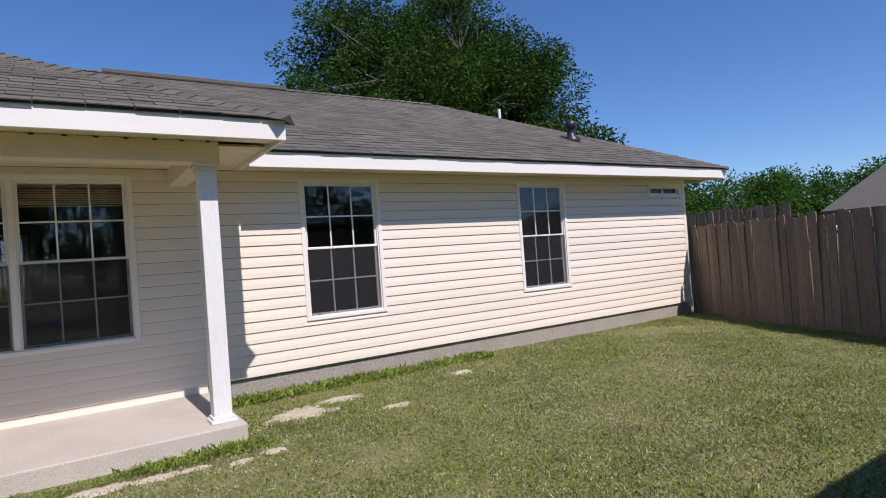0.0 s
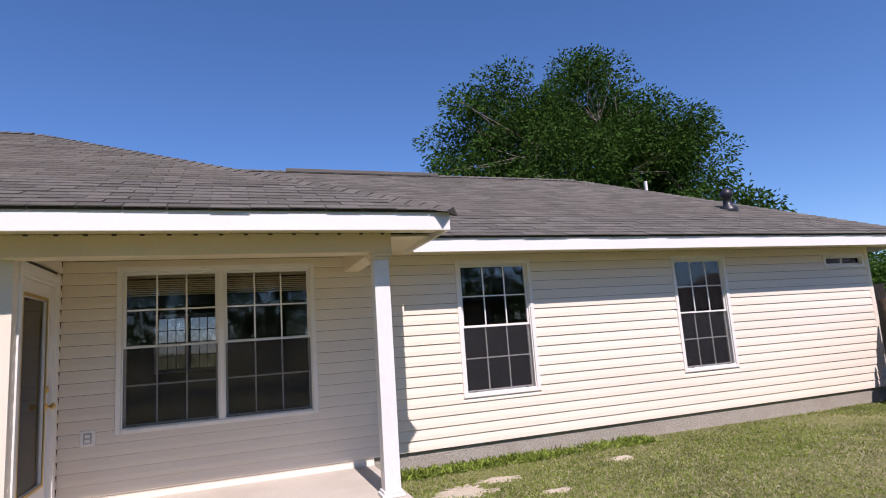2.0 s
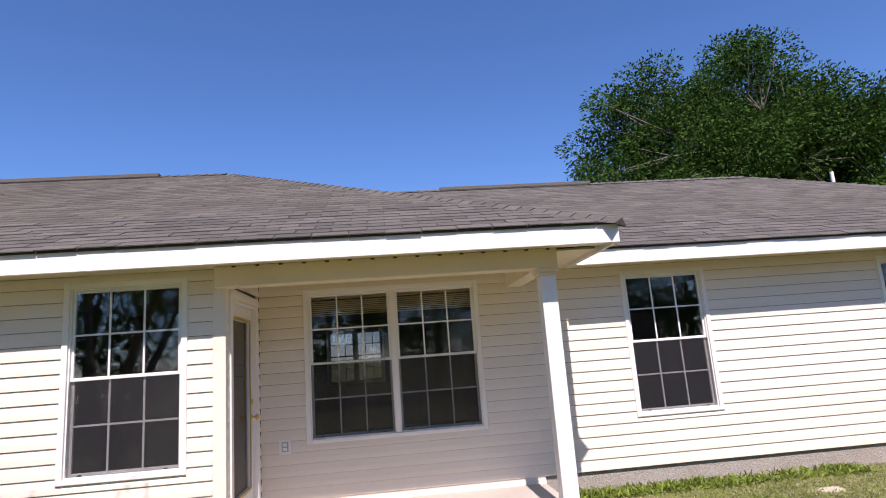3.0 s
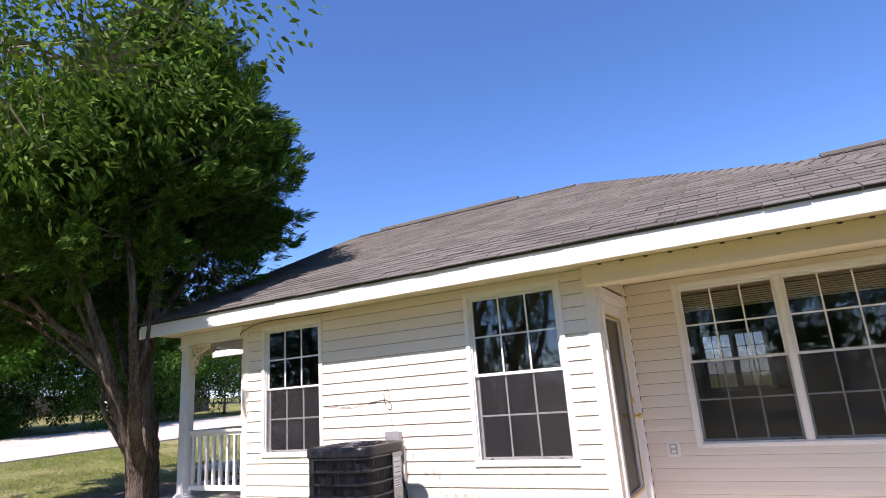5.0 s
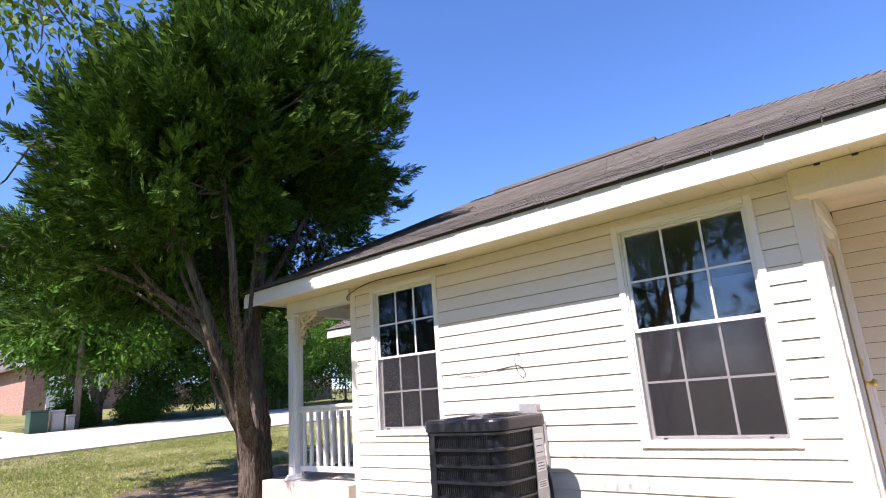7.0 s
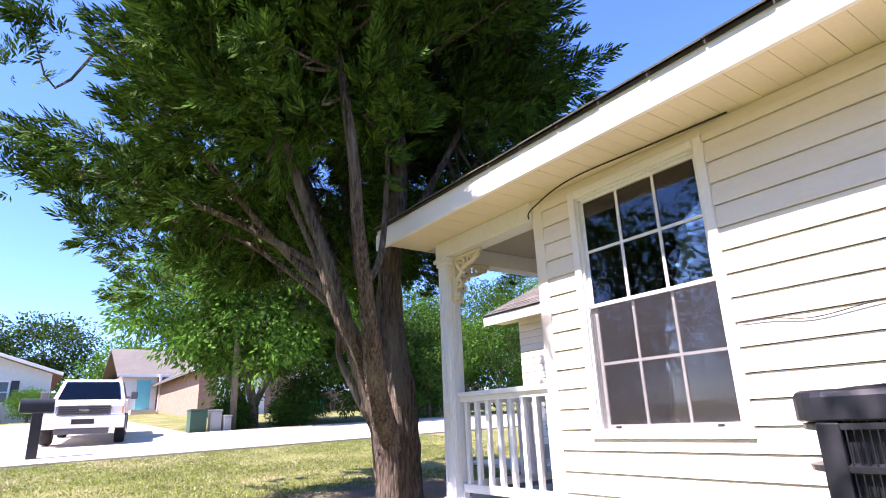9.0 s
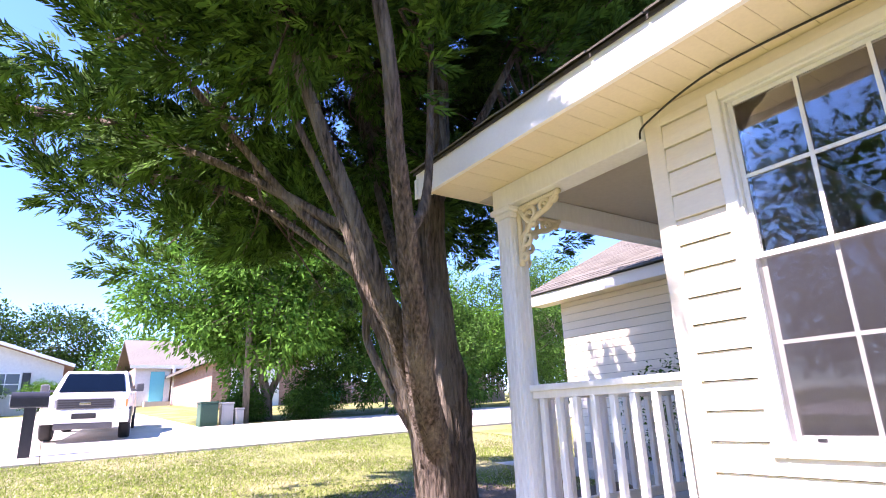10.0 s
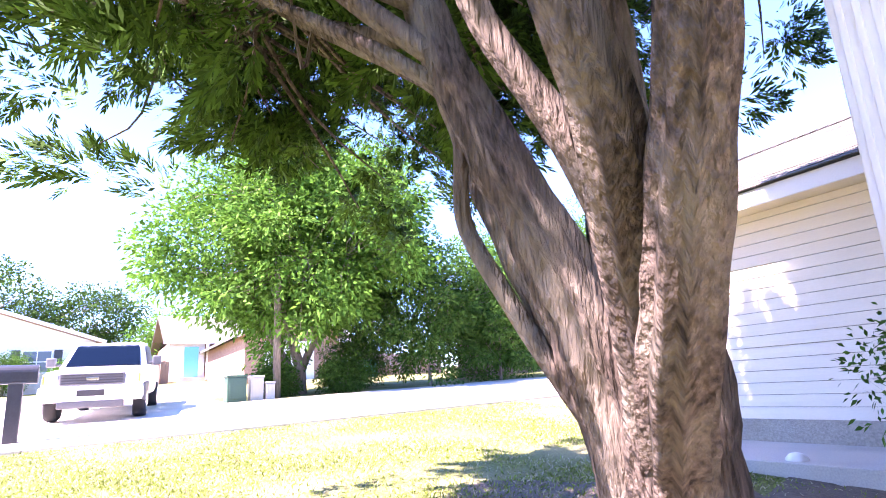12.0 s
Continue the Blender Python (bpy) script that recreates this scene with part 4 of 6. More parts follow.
broad_tree("oak_tree", (21.0, 22.0, 0), [[(21, 22, -0.1), (21, 22, 2), (21, 22, 4)]],
           0.25, (20.0, 21.5, 4.8), (2.8, 2.8, 2.6), 120, 80, 0.24, OAK, BARK_B, "smaller dark green oak beside the large one", seed=8, clump=0.6)
for k, (x, y, h, r) in enumerate(((27, 17.5, 4.2, 2.6), (31, 17, 4.4, 2.4), (33, 13.5, 4.5, 2.4), (26, 21, 4.6, 2.3))):
    broad_tree("young_tree", (x, y, 0), [[(x, y, -0.1), (x + 0.1, y, 1.5), (x, y + 0.1, 3)]], 0.12, (x, y, h * 0.62), (r, r, h * 0.42), 120, 110, 0.2, HEDGE_LEAF, BARK_B, "bushy green tree behind the wooden fence", seed=20 + k, clump=0.5, group="trees behind the fence")
# street side
zs = g(-26.8)
broad_tree("street_tree", (-26.8, 10.8, zs), [[(-26.8, 10.8, zs - 0.1), (-26.75, 10.75, zs + 0.9), (-26.6, 10.3, zs + 2.2), (-26.4, 9.6, zs + 4)], [(-26.85, 10.7, zs), (-26.9, 10.95, zs + 1.0), (-27.0, 11.7, zs + 2.4), (-27, 12.4, zs + 3.8)], [(-26.9, 10.9, zs), (-27.2, 10.4, zs + 1.2), (-27.6, 9.6, zs + 2.6), (-27.8, 8.8, zs + 4)]],
           0.2, (-26.6, 11.0, zs + 5.1), (3.8, 4.0, 3.5), 640, 130, 0.19, STREET_LEAF, BARK_B, "wide bright green street tree with forked trunk", seed=31, clump=0.5, limbs=5, lumps=0.3, inner=0.4)

# ---- patio and porch fittings ----
def column(name, x, y, z0, z1, w, label, flutes=0):
    root = thing(name, label, "post", (x, y, z0))
    h = w / 2
    shaft = part("shaft", boxes(((x - h, y - h, z0 + 0.05), (x + h, y + h, z1 - 0.07)), bevel=0.006), PORCH_WHITE, root)
    for k in range(flutes):
        o = (k - (flutes - 1) / 2) * w / (flutes + 0.6)
        for s in (-1, 1):
            part("flute_rib", boxes(((x + o - 0.008, y + s * h - 0.006, z0 + 0.16), (x + o + 0.008, y + s * h + 0.006, z1 - 0.2)), bevel=0.003), PORCH_WHITE, shaft)
            part("flute_rib", boxes(((x + s * h - 0.006, y + o - 0.008, z0 + 0.16), (x + s * h + 0.006, y + o + 0.008, z1 - 0.2)), bevel=0.003), PORCH_WHITE, shaft)
    part("capital", boxes(((x - h - 0.012, y - h - 0.012, z1 - 0.07), (x + h + 0.012, y + h + 0.012, z1 - 0.035)), ((x - h - 0.03, y - h - 0.03, z1 - 0.035), (x + h + 0.03, y + h + 0.03, z1)), bevel=0.008), PORCH_WHITE if flutes else CREAM, root)
    part("base", boxes(((x - h - 0.03, y - h - 0.03, z0), (x + h + 0.03, y + h + 0.03, z0 + 0.03)), ((x - h - 0.014, y - h - 0.014, z0 + 0.03), (x + h + 0.014, y + h + 0.014, z0 + 0.055)), bevel=0.008), PORCH_WHITE, root)
    return root


column("patio_post", -0.70, 6.70, 0.145, 2.31, 0.145, "square white patio post on the slab corner")


def scroll(turns, r, start, flip=1):
    """A flat spiral, as (u, v) from its middle."""
    out = []
    n = int(turns * 14)
    for k in range(n + 1):
        a = start + flip * 2 * math.pi * turns * k / n
        q = r * (1 - 0.82 * k / n)
        out.append((q * math.cos(a), q * math.sin(a)))
    return out


def bracket(root, corner, ux, thick=0.035):
    """Sawn scrollwork in the angle of post and beam; ux: the way it reaches from the post."""
    c, u = Vector(corner), Vector(ux)

    def to(p):
        return c + u * p[0] * 0.88 + Vector((0, 0, p[1] * 0.8))
    bm = bmesh.new()
    for mid, r, turns, start, flip in (((0.12, -0.10), 0.075, 1.4, 2.4, -1), ((0.27, -0.075), 0.055, 1.3, 0.2, 1), ((0.085, -0.28), 0.06, 1.4, 1.6, 1), ((0.05, -0.42), 0.035, 1.2, 3.0, -1), ((0.36, -0.05), 0.032, 1.2, 1.0, -1)):
        pts = [to((mid[0] + a, mid[1] + b)) for a, b in scroll(turns, r, start, flip)]
        tube(bm, pts, spread_radii(0.017, 0.012, len(pts)), 6)
    for pts in ([(0.0, -0.47), (0.03, -0.36), (0.1, -0.2), (0.2, -0.13), (0.3, -0.1), (0.42, 0.0)], [(0.0, -0.02), (0.42, -0.012)], [(0.012, 0.0), (0.012, -0.48)], [(0.03, -0.03), (0.1, -0.14), (0.17, -0.19)]):
        p = curve_points([to(q) for q in pts], 5)
        tube(bm, p, 0.018, 6)
    part("scroll_bracket", bm, CREAM, root, "cream sawn scrollwork bracket", smooth=True)


porch_post = column("porch_post", -9.14, 6.765, 0.43, 2.35, 0.128, "fluted white porch post with scroll bracket", 3)
bracket(porch_post, (-9.072, 6.765, 2.345), (1, 0, 0))
bracket(porch_post, (-9.14, 6.833, 2.345), (0, 1, 0))
porch_post = column("porch_post", -9.2, 9.66, 0.43, 2.35, 0.14, "fluted white porch post with scroll bracket", 3)
bracket(porch_post, (-9.2, 9.585, 2.345), (0, -1, 0))


def railing(a, b, z0, z1, label):
    """Rails with upright balusters between two points."""
    a, b = Vector((*a, 0)), Vector((*b, 0))
    way = (b - a).normalized()
    side = Vector((-way.y, way.x, 0))
    root = thing("porch_railing", label, "railing", (a.x, a.y, z0 - 0.1), "white porch railings")

    def bar(name, p, q, half, zlo, zhi, bevel=0.006):
        bm = bmesh.new()
        m = Matrix.Translation(p) @ way.to_track_quat("X", "Z").to_matrix().to_4x4()
        length = (q - p).length
        made = bmesh.ops.create_cube(bm, size=1.0, matrix=m @ Matrix.Translation((length / 2, 0, (zlo + zhi) / 2)) @ Matrix.Diagonal((length, half * 2, zhi - zlo, 1)))
        bmesh.ops.bevel(bm, geom=bm.edges[:], offset=bevel, segments=2, affect="EDGES", profile=0.5)
        return part(name, bm, PORCH_WHITE, root)
    bar("top_rail", a, b, 0.045, z1 - 0.035, z1)
    bar("sub_rail", a, b, 0.02, z1 - 0.075, z1 - 0.0355, 0.003)
    bar("bottom_rail", a, b, 0.022, z0, z0 + 0.06)
    n = int((b - a).length / 0.115)
    for k in range(n):
        p = a + (b - a) * ((k + 0.5) / n)
        bm = bmesh.new()
        tall = z1 - 0.076 - z0 - 0.06
        bmesh.ops.create_cube(bm, size=1.0, matrix=Matrix.Translation((p.x, p.y, z0 + 0.06 + tall / 2)) @ way.to_track_quat("X", "Z").to_matrix().to_4x4() @ Matrix.Diagonal((0.036, 0.036, tall, 1)))
        bmesh.ops.bevel(bm, geom=bm.edges[:], offset=0.004, segments=1, affect="EDGES")
        part("baluster", bm, PORCH_WHITE, root)
    for p in (a, b):
        part("rail_foot", boxes(((p.x - 0.02, p.y - 0.02, z0 - 0.11), (p.x + 0.02, p.y + 0.02, z0))), PORCH_WHITE, root)


railing((-9.07, 6.79), (XL - 0.03, 6.79), 0.52, 1.245, "white wooden porch railing between post and wall")
railing((-9.2, 6.86), (-9.2, 9.57), 0.52, 1.245, "white wooden porch railing along the front")


# patio door in the return wall, facing +x
def patio_door():
    x = XRET
    y0, y1, z0, z1 = DOOR
    root = structure(part("door_1", boxes(((x - 0.12, y0, z0), (x + 0.02, y0 + 0.035, z1)), ((x - 0.12, y1 - 0.035, z0), (x + 0.02, y1, z1)), ((x - 0.12, y0 + 0.035, z1 - 0.035), (x + 0.02, y1 - 0.035, z1)),
                                            ((x + 0.001, y0 - 0.07, z0), (x + 0.035, y0, z1 + 0.07)), ((x + 0.001, y1, z0), (x + 0.035, y1 + 0.07, z1 + 0.07)), ((x + 0.001, y0, z1), (x + 0.035, y1, z1 + 0.07)), bevel=0.004), WHITE), "white patio door with full glass and brass handle", "door")
    l, r, b, t = y0 + 0.04, y1 - 0.04, z0 + 0.02, z1 - 0.04
    s = 0.12
    leaf = part("door_leaf", boxes(((x - 0.06, l, b), (x - 0.015, l + s, t)), ((x - 0.06, r - s, b), (x - 0.015, r, t)), ((x - 0.06, l + s, t - 0.15), (x - 0.015, r - s, t)), ((x - 0.06, l + s, b), (x - 0.015, r - s, b + 0.24)), bevel=0.004), WHITE, root)
    pane = part("pane", boxes(((x - 0.040, l + s, b + 0.24), (x - 0.036, r - s, t - 0.15))), GLASS, leaf)
    pane.visible_shadow = False
    part("lite_frame", boxes(((x - 0.014, l + s - 0.03, b + 0.21), (x - 0.004, l + s, t - 0.12)), ((x - 0.014, r - s, b + 0.21), (x - 0.004, r - s + 0.03, t - 0.12)), ((x - 0.014, l + s, t - 0.15), (x - 0.004, r - s, t - 0.12)), ((x - 0.014, l + s, b + 0.21), (x - 0.004, r - s, b + 0.24)), bevel=0.003), BRASS, leaf, "yellowed glazing frame")
    blind = part("blind", boxes(*[((x - 0.10, l + s, b + 0.25 + k * 0.05), (x - 0.075, r - s, b + 0.253 + k * 0.05)) for k in range(34)]), CREAM, root, "closed cream blind slats")
    bm = lathe(bmesh.new(), [(0.03, 0), (0.03, 0.008), (0.012, 0.012), (0.012, 0.04), (0.028, 0.05), (0.03, 0.065), (0.018, 0.078)], 14)
    bmesh.ops.transform(bm, matrix=pose(x - 0.014, r - 0.06, 1.12, 0, 90, 0), verts=bm.verts)
    part("door_knob", bm, BRASS, leaf, "brass door knob", True)
    bm = lathe(bmesh.new(), [(0.03, 0), (0.03, 0.012), (0.022, 0.02)], 14)
    bmesh.ops.transform(bm, matrix=pose(x - 0.014, r - 0.06, 1.27, 0, 90, 0), verts=bm.verts)
    part("deadbolt", bm, BRASS, leaf, "brass deadbolt", True)
    part("threshold", boxes(((x - 0.12, y0, z0 - 0.03), (x + 0.06, y1, z0 + 0.012)), bevel=0.004), GREY_METAL, root)


patio_door()


def outlet():
    root = thing("wall_outlet", "white weatherproof outlet cover on the patio siding", "outlet", (-3.33, YA, 0.765))
    part("plate", boxes(((-3.395, YA - 0.03, 0.69), (-3.265, YA - 0.014, 0.84)), bevel=0.004), WHITE, root)
    cover = part("receptacle", boxes(((-3.365, YA - 0.038, 0.715), (-3.295, YA - 0.0305, 0.815)), bevel=0.003), GREY_METAL, root, "grey outlet faces")
    for z in (0.742, 0.788):
        part("socket", boxes(((-3.352, YA - 0.042, z - 0.016), (-3.308, YA - 0.0385, z + 0.016)), bevel=0.0015), VINYL, cover)


outlet()


# ---- air conditioner and its wiring ----
def rounded_ring(x0, x1, y0, y1, r, steps=6):
    """Outline of a rectangle with round corners."""
    out = []
    for cx, cy, a0 in ((x1 - r, y1 - r, 0), (x0 + r, y1 - r, 90), (x0 + r, y0 + r, 180), (x1 - r, y0 + r, 270)):
        for k in range(steps + 1):
            a = radians(a0 + 90 * k / steps)
            out.append((cx + r * math.cos(a), cy + r * math.sin(a)))
    return out


def rounded_block(x0, x1, y0, y1, r, levels):
    """A block with round upright corners; levels: (height, how far its side is drawn in)."""
    bm = bmesh.new()
    rings = [[bm.verts.new((x, y, z)) for x, y in rounded_ring(x0 + d, x1 - d, y0 + d, y1 - d, max(r - d, 0.01))] for z, d in levels]
    n = len(rings[0])
    for a, b in zip(rings, rings[1:]):
        for k in range(n):
            bm.faces.new((a[k], a[(k + 1) % n], b[(k + 1) % n], b[k]))
    bm.faces.new(rings[0][::-1])
    bm.faces.new(rings[-1])
    return bm


def air_conditioner():
    x0, x1, y0, y1, z0, z1, r = -6.16, -5.46, 5.72, 6.36, 0.12, 1.075, 0.11
    root = thing("air_conditioner", "black outdoor air conditioner with louvred sides on a pad", "air conditioner", ((x0 + x1) / 2, (y0 + y1) / 2, 0.0))
    part("pad", boxes(((x0 - 0.08, y0 - 0.08, -0.05), (x1 + 0.08, y1 + 0.08, z0)), bevel=0.01), CONCRETE, root, "concrete pad")
    part("base_pan", rounded_block(x0, x1, y0, y1, r, ((z0, 0), (z0 + 0.06, 0), (z0 + 0.065, 0.006))), BLACK_METAL, root)
    part("top_panel", rounded_block(x0 - 0.008, x1 + 0.008, y0 - 0.008, y1 + 0.008, r, ((z1 - 0.085, 0.006), (z1 - 0.08, 0), (z1 - 0.022, 0), (z1 - 0.008, 0.006), (z1 - 0.002, 0.016), (z1 - 0.002, 0.05), (z1 - 0.012, 0.07))), BLACK_METAL, root)
    part("coil", rounded_block(x0 + 0.03, x1 - 0.03, y0 + 0.03, y1 - 0.03, r - 0.02, ((z0 + 0.06, 0), (z1 - 0.085, 0))), material("coil_fins", (0.012, 0.012, 0.014), 0.7, 0.5, 160, stretch=(1, 1, 0.05)), root, "dark coil fins")
    n = 8
    for k in range(n):
        z = z0 + 0.10 + k * (z1 - z0 - 0.21) / (n - 1)
        part("louvre", rounded_block(x0, x1, y0, y1, r, ((z, 0.024), (z + 0.004, 0.004), (z + 0.02, 0.0), (z + 0.026, 0.026))), LOUVRE, root)
    part("corner_panel", boxes(((x0 + 0.07, y0 - 0.002, z0 + 0.06), (x0 + 0.13, y0 + 0.02, z1 - 0.086)), bevel=0.006), BLACK_METAL, root)
    wire = bpy.data.meshes.new("guard_wire")
    bm = boxes(((-0.0016, -0.0016, z0 + 0.07), (0.0016, 0.0016, z1 - 0.085)))
    bm.to_mesh(wire)
    bm.free()
    wire.materials.append(BLACK_METAL)
    places = [(x0 + 0.14 + k * 0.018, y0 + 0.006) for k in range(26)] + [(x1 - 0.006, y0 + 0.12 + k * 0.022) for k in range(19)]
    for x, y in places:
        ob = new("guard_wire", wire)
        hang(ob, root)
        ob.location = (x, y, 0)
    c = Vector(((x0 + x1) / 2, (y0 + y1) / 2, z1 + 0.004))
    guard = part("fan_guard", tube(bmesh.new(), [c + Vector((0.29 * math.cos(t * math.pi / 16), 0.29 * math.sin(t * math.pi / 16), -0.004)) for t in range(33)], 0.005, 5, 0, False), BLACK_METAL, root, "round wire fan guard")
    for q in (0.06, 0.11, 0.16, 0.21, 0.25):
        ring = [c + Vector((q * math.cos(t * math.pi / 16), q * math.sin(t * math.pi / 16), 0.010 - 0.014 * (q / 0.29) ** 2)) for t in range(33)]
        part("guard_ring", tube(bmesh.new(), ring, 0.003, 5, 0, False), BLACK_METAL, guard)
    for t in range(8):
        a = t * math.pi / 4
        part("guard_spoke", tube(bmesh.new(), [c + Vector((0.03 * math.cos(a), 0.03 * math.sin(a), 0.010)), c + Vector((0.30 * math.cos(a), 0.30 * math.sin(a), -0.006))], 0.003, 5), BLACK_METAL, guard)
    part("hub_cap", lathe(bmesh.new(), [(0.07, 0.0), (0.07, 0.012), (0.05, 0.018)], 20, (c.x, c.y, c.z + 0.008)), GREY_METAL, guard, "grey fan hub plate")
    part("service_panel", boxes(((x1 - 0.003, y1 - 0.24, z0 + 0.08), (x1 + 0.006, y1 - 0.10, z1 - 0.09)), bevel=0.002), GREY_METAL, root, "grey service panel")
    for z, h in ((0.86, 0.16), (0.72, 0.07), (0.60, 0.05)):
        tag = part("label_plate", boxes(((x1 + 0.0065, y1 - 0.23, z - h / 2), (x1 + 0.009, y1 - 0.12, z + h / 2))), WHITE, root, "white printed label")
        for k in range(3):
            part("print_bar", boxes(((x1 + 0.0092, y1 - 0.22, z - h / 3 + k * h / 3.5), (x1 + 0.0098, y1 - 0.135, z - h / 3 + k * h / 3.5 + 0.006))), BLACK_METAL, tag)


air_conditioner()


def wall_box():
    x = -5.80
    root = thing("disconnect_box", "grey electrical disconnect box with conduit on the siding", "electrical box", (x, YB, 1.0))
    part("body", boxes(((x - 0.075, YB - 0.09, 0.90), (x + 0.075, YB - 0.012, 1.13)), bevel=0.006), GREY_METAL, root)
    part("cover", boxes(((x - 0.085, YB - 0.105, 0.93), (x + 0.085, YB - 0.0905, 1.14)), bevel=0.005), GREY_METAL, root)
    bm = bmesh.new()
    p = curve_points([(x + 0.05, YB - 0.05, 0.90), (x + 0.06, YB - 0.05, 0.72), (x + 0.11, YB - 0.06, 0.55), (x + 0.14, YB - 0.1, 0.40), (-5.55, 6.38, 0.34)], 6)
    tube(bm, p, 0.014, 8)
    part("conduit", bm, CABLE, root, "black flexible conduit", True)
    bm = tube(bmesh.new(), [(x + 0.07, YB - 0.03, 1.0), (x + 0.10, YB - 0.03, 0.99), (x + 0.10, YB - 0.03, 0.2)], 0.011, 8)
    part("pipe", bm, GREY_METAL, root)


wall_box()


def cable(name, points, r, label, mat=CABLE):
    p = curve_points(points, 6)
    return tagged(part(name, tube(bmesh.new(), p, r, 6), mat, smooth=True), label, "cable")


cable("wall_cable", [(-6.74, 6.706, 1.43), (-6.6, 6.704, 1.425), (-6.42, 6.704, 1.40), (-6.2, 6.704, 1.425), (-5.98, 6.704, 1.45), (-5.89, 6.703, 1.45), (-5.84, 6.702, 1.40), (-5.845, 6.702, 1.355), (-5.885, 6.702, 1.365), (-5.92, 6.702, 1.43), (-5.93, 6.702, 1.52), (-5.90, 6.702, 1.555), (-5.865, 6.702, 1.55)], 0.0028, "thin black cable looped across the siding")
cable("drop_wire", [(-5.865, 6.705, 1.55), (-5.86, 6.705, 1.35), (-5.83, 6.70, 1.13)], 0.002, "thin pale wire down to the electrical box", GREY_METAL)
cable("soffit_cable", [(-8.10, 6.80, 2.36), (-8.06, 6.68, 2.37), (-7.98, 6.66, 2.42), (-7.6, 6.62, 2.475), (-7.0, 6.66, 2.478), (-6.6, 6.69, 2.48)], 0.005, "black cable sagging under the soffit")
cable("roof_pipe", [(6.05, 10.9, 4.05), (6.05, 10.9, 4.33), (6.05, 10.9, 4.38)], 0.035, "white plumbing vent pipe on the roof", WHITE)["category"] = "pipe"
bm = lathe(bmesh.new(), [(0.17, 3.24), (0.15, 3.36), (0.075, 3.42), (0.07, 3.54), (0.105, 3.56), (0.105, 3.65), (0.04, 3.71)], 16, (6.13, 9.0, 0.0))
tagged(part("roof_vent", bm, BLACK_METAL, smooth=True), "dark metal exhaust vent on the roof", "vent")

# ---- fences ----
PICKET = bpy.data.meshes.new("picket")
bm = bmesh.new()
w, t, h = 0.07, 0.009, 1.0
ring = [(-w, 0), (w, 0), (w, h - 0.012), (w - 0.02, h), (-w + 0.02, h), (-w, h - 0.012)]
a = [bm.verts.new((x, -t, z)) for x, z in ring]
b = [bm.verts.new((x, t, z)) for x, z in ring]
bm.faces.new(a)
bm.faces.new(b[::-1])
for i in range(6):
    bm.faces.new((a[i], b[i], b[(i + 1) % 6], a[(i + 1) % 6]))
bmesh.ops.recalc_face_normals(bm, faces=bm.faces)
bm.to_mesh(PICKET)
bm.free()
PICKET.materials.append(FENCE_WOOD)


def fence(a, b, height, label, seed=1, mat=None, group=""):
    rng = random.Random(seed)
    a, b = Vector((*a, 0)), Vector((*b, 0))
    way = (b - a).normalized()
    turn = math.degrees(math.atan2(way.y, way.x))
    root = thing("wooden_fence", label, "fence", (a.x, a.y, g(a.x)), group)
    n = int((b - a).length / 0.143)
    for k in range(n):
        p = a + way * (k * 0.143 + 0.07)
        ob = new("picket", PICKET)
        hang(ob, root)
        ob.matrix_basis = pose(p.x, p.y, g(p.x) - 0.03, rng.uniform(-1.2, 1.2), rng.uniform(-1.0, 1.0), turn) @ Matrix.Diagonal((rng.uniform(0.96, 1.02), 1, height + rng.uniform(-0.035, 0.03), 1))
    side = Vector((-way.y, way.x, 0)) * 0.04
    for z in (0.35, height - 0.3):
        p, q = a + side, b + side
        bm = tube(bmesh.new(), [(p.x, p.y, g(p.x) + z), (q.x, q.y, g(q.x) + z)], 0.035, 4)
        part("fence_rail", bm, FENCE_WOOD, root)
    for k in range(int((b - a).length / 2.4) + 1):
        p = a + way * min(k * 2.4 + 0.1, (b - a).length) + side * 2.2
        part("fence_post", boxes(((p.x - 0.045, p.y - 0.045, g(p.x) - 0.1), (p.x + 0.045, p.y + 0.045, g(p.x) + height - 0.1))), FENCE_WOOD, root)
    return root


fence((8.12, 8.12), (4.6, 0.0), 1.63, "weathered brown wooden privacy fence beside the lawn", 3)
fence((11.0, 12.0), (11.2, 7.6), 2.02, "dark wooden fence behind the nearer fence", 4)
fence((-27.5, 17.2), (-33.5, 27.0), 1.9, "grey weathered wooden fence behind the hedge", 5)


# unseen shed added behind the walk; its roof edge casts the lawn's straight shadow
def shed():
    root = thing("shadow_shed", "unseen weathered wooden shed added to shade the lawn", "shed", (2.9, -0.4, 0))
    part("wall", boxes(((0.75, -1.6, -0.05), (4.3, 0.95, 2.25))), FENCE_WOOD, root)
    bm = bmesh.new()
    slab(bm, [(0.55, -1.8, 2.45), (4.5, -1.8, 2.45), (4.5, 1.18, 2.42), (0.55, 1.18, 2.42)], 0.1)
    bmesh.ops.recalc_face_normals(bm, faces=bm.faces)
    part("roof", bm, FELT, root)


shed()


# raised blinds behind the panes
def raised_blind(x0, x1, y, z0, z1, label):
    root = thing("window_blind", label, "blind", ((x0 + x1) / 2, y, z1), "window blinds")
    part("headrail", boxes(((x0, y, z1 - 0.04), (x1, y + 0.05, z1)), bevel=0.004), CREAM, root)
    n = int((z1 - 0.05 - z0) / 0.022)
    for k in range(n):
        z = z1 - 0.05 - (k + 1) * 0.022
        part("slat", boxes(((x0 + 0.01, y + 0.005, z), (x1 - 0.01, y + 0.04, z + 0.012))), CREAM, root)


raised_blind(-3.04, -2.16, YA + 0.14, 2.12, 2.36, "cream blind drawn up inside the patio window")
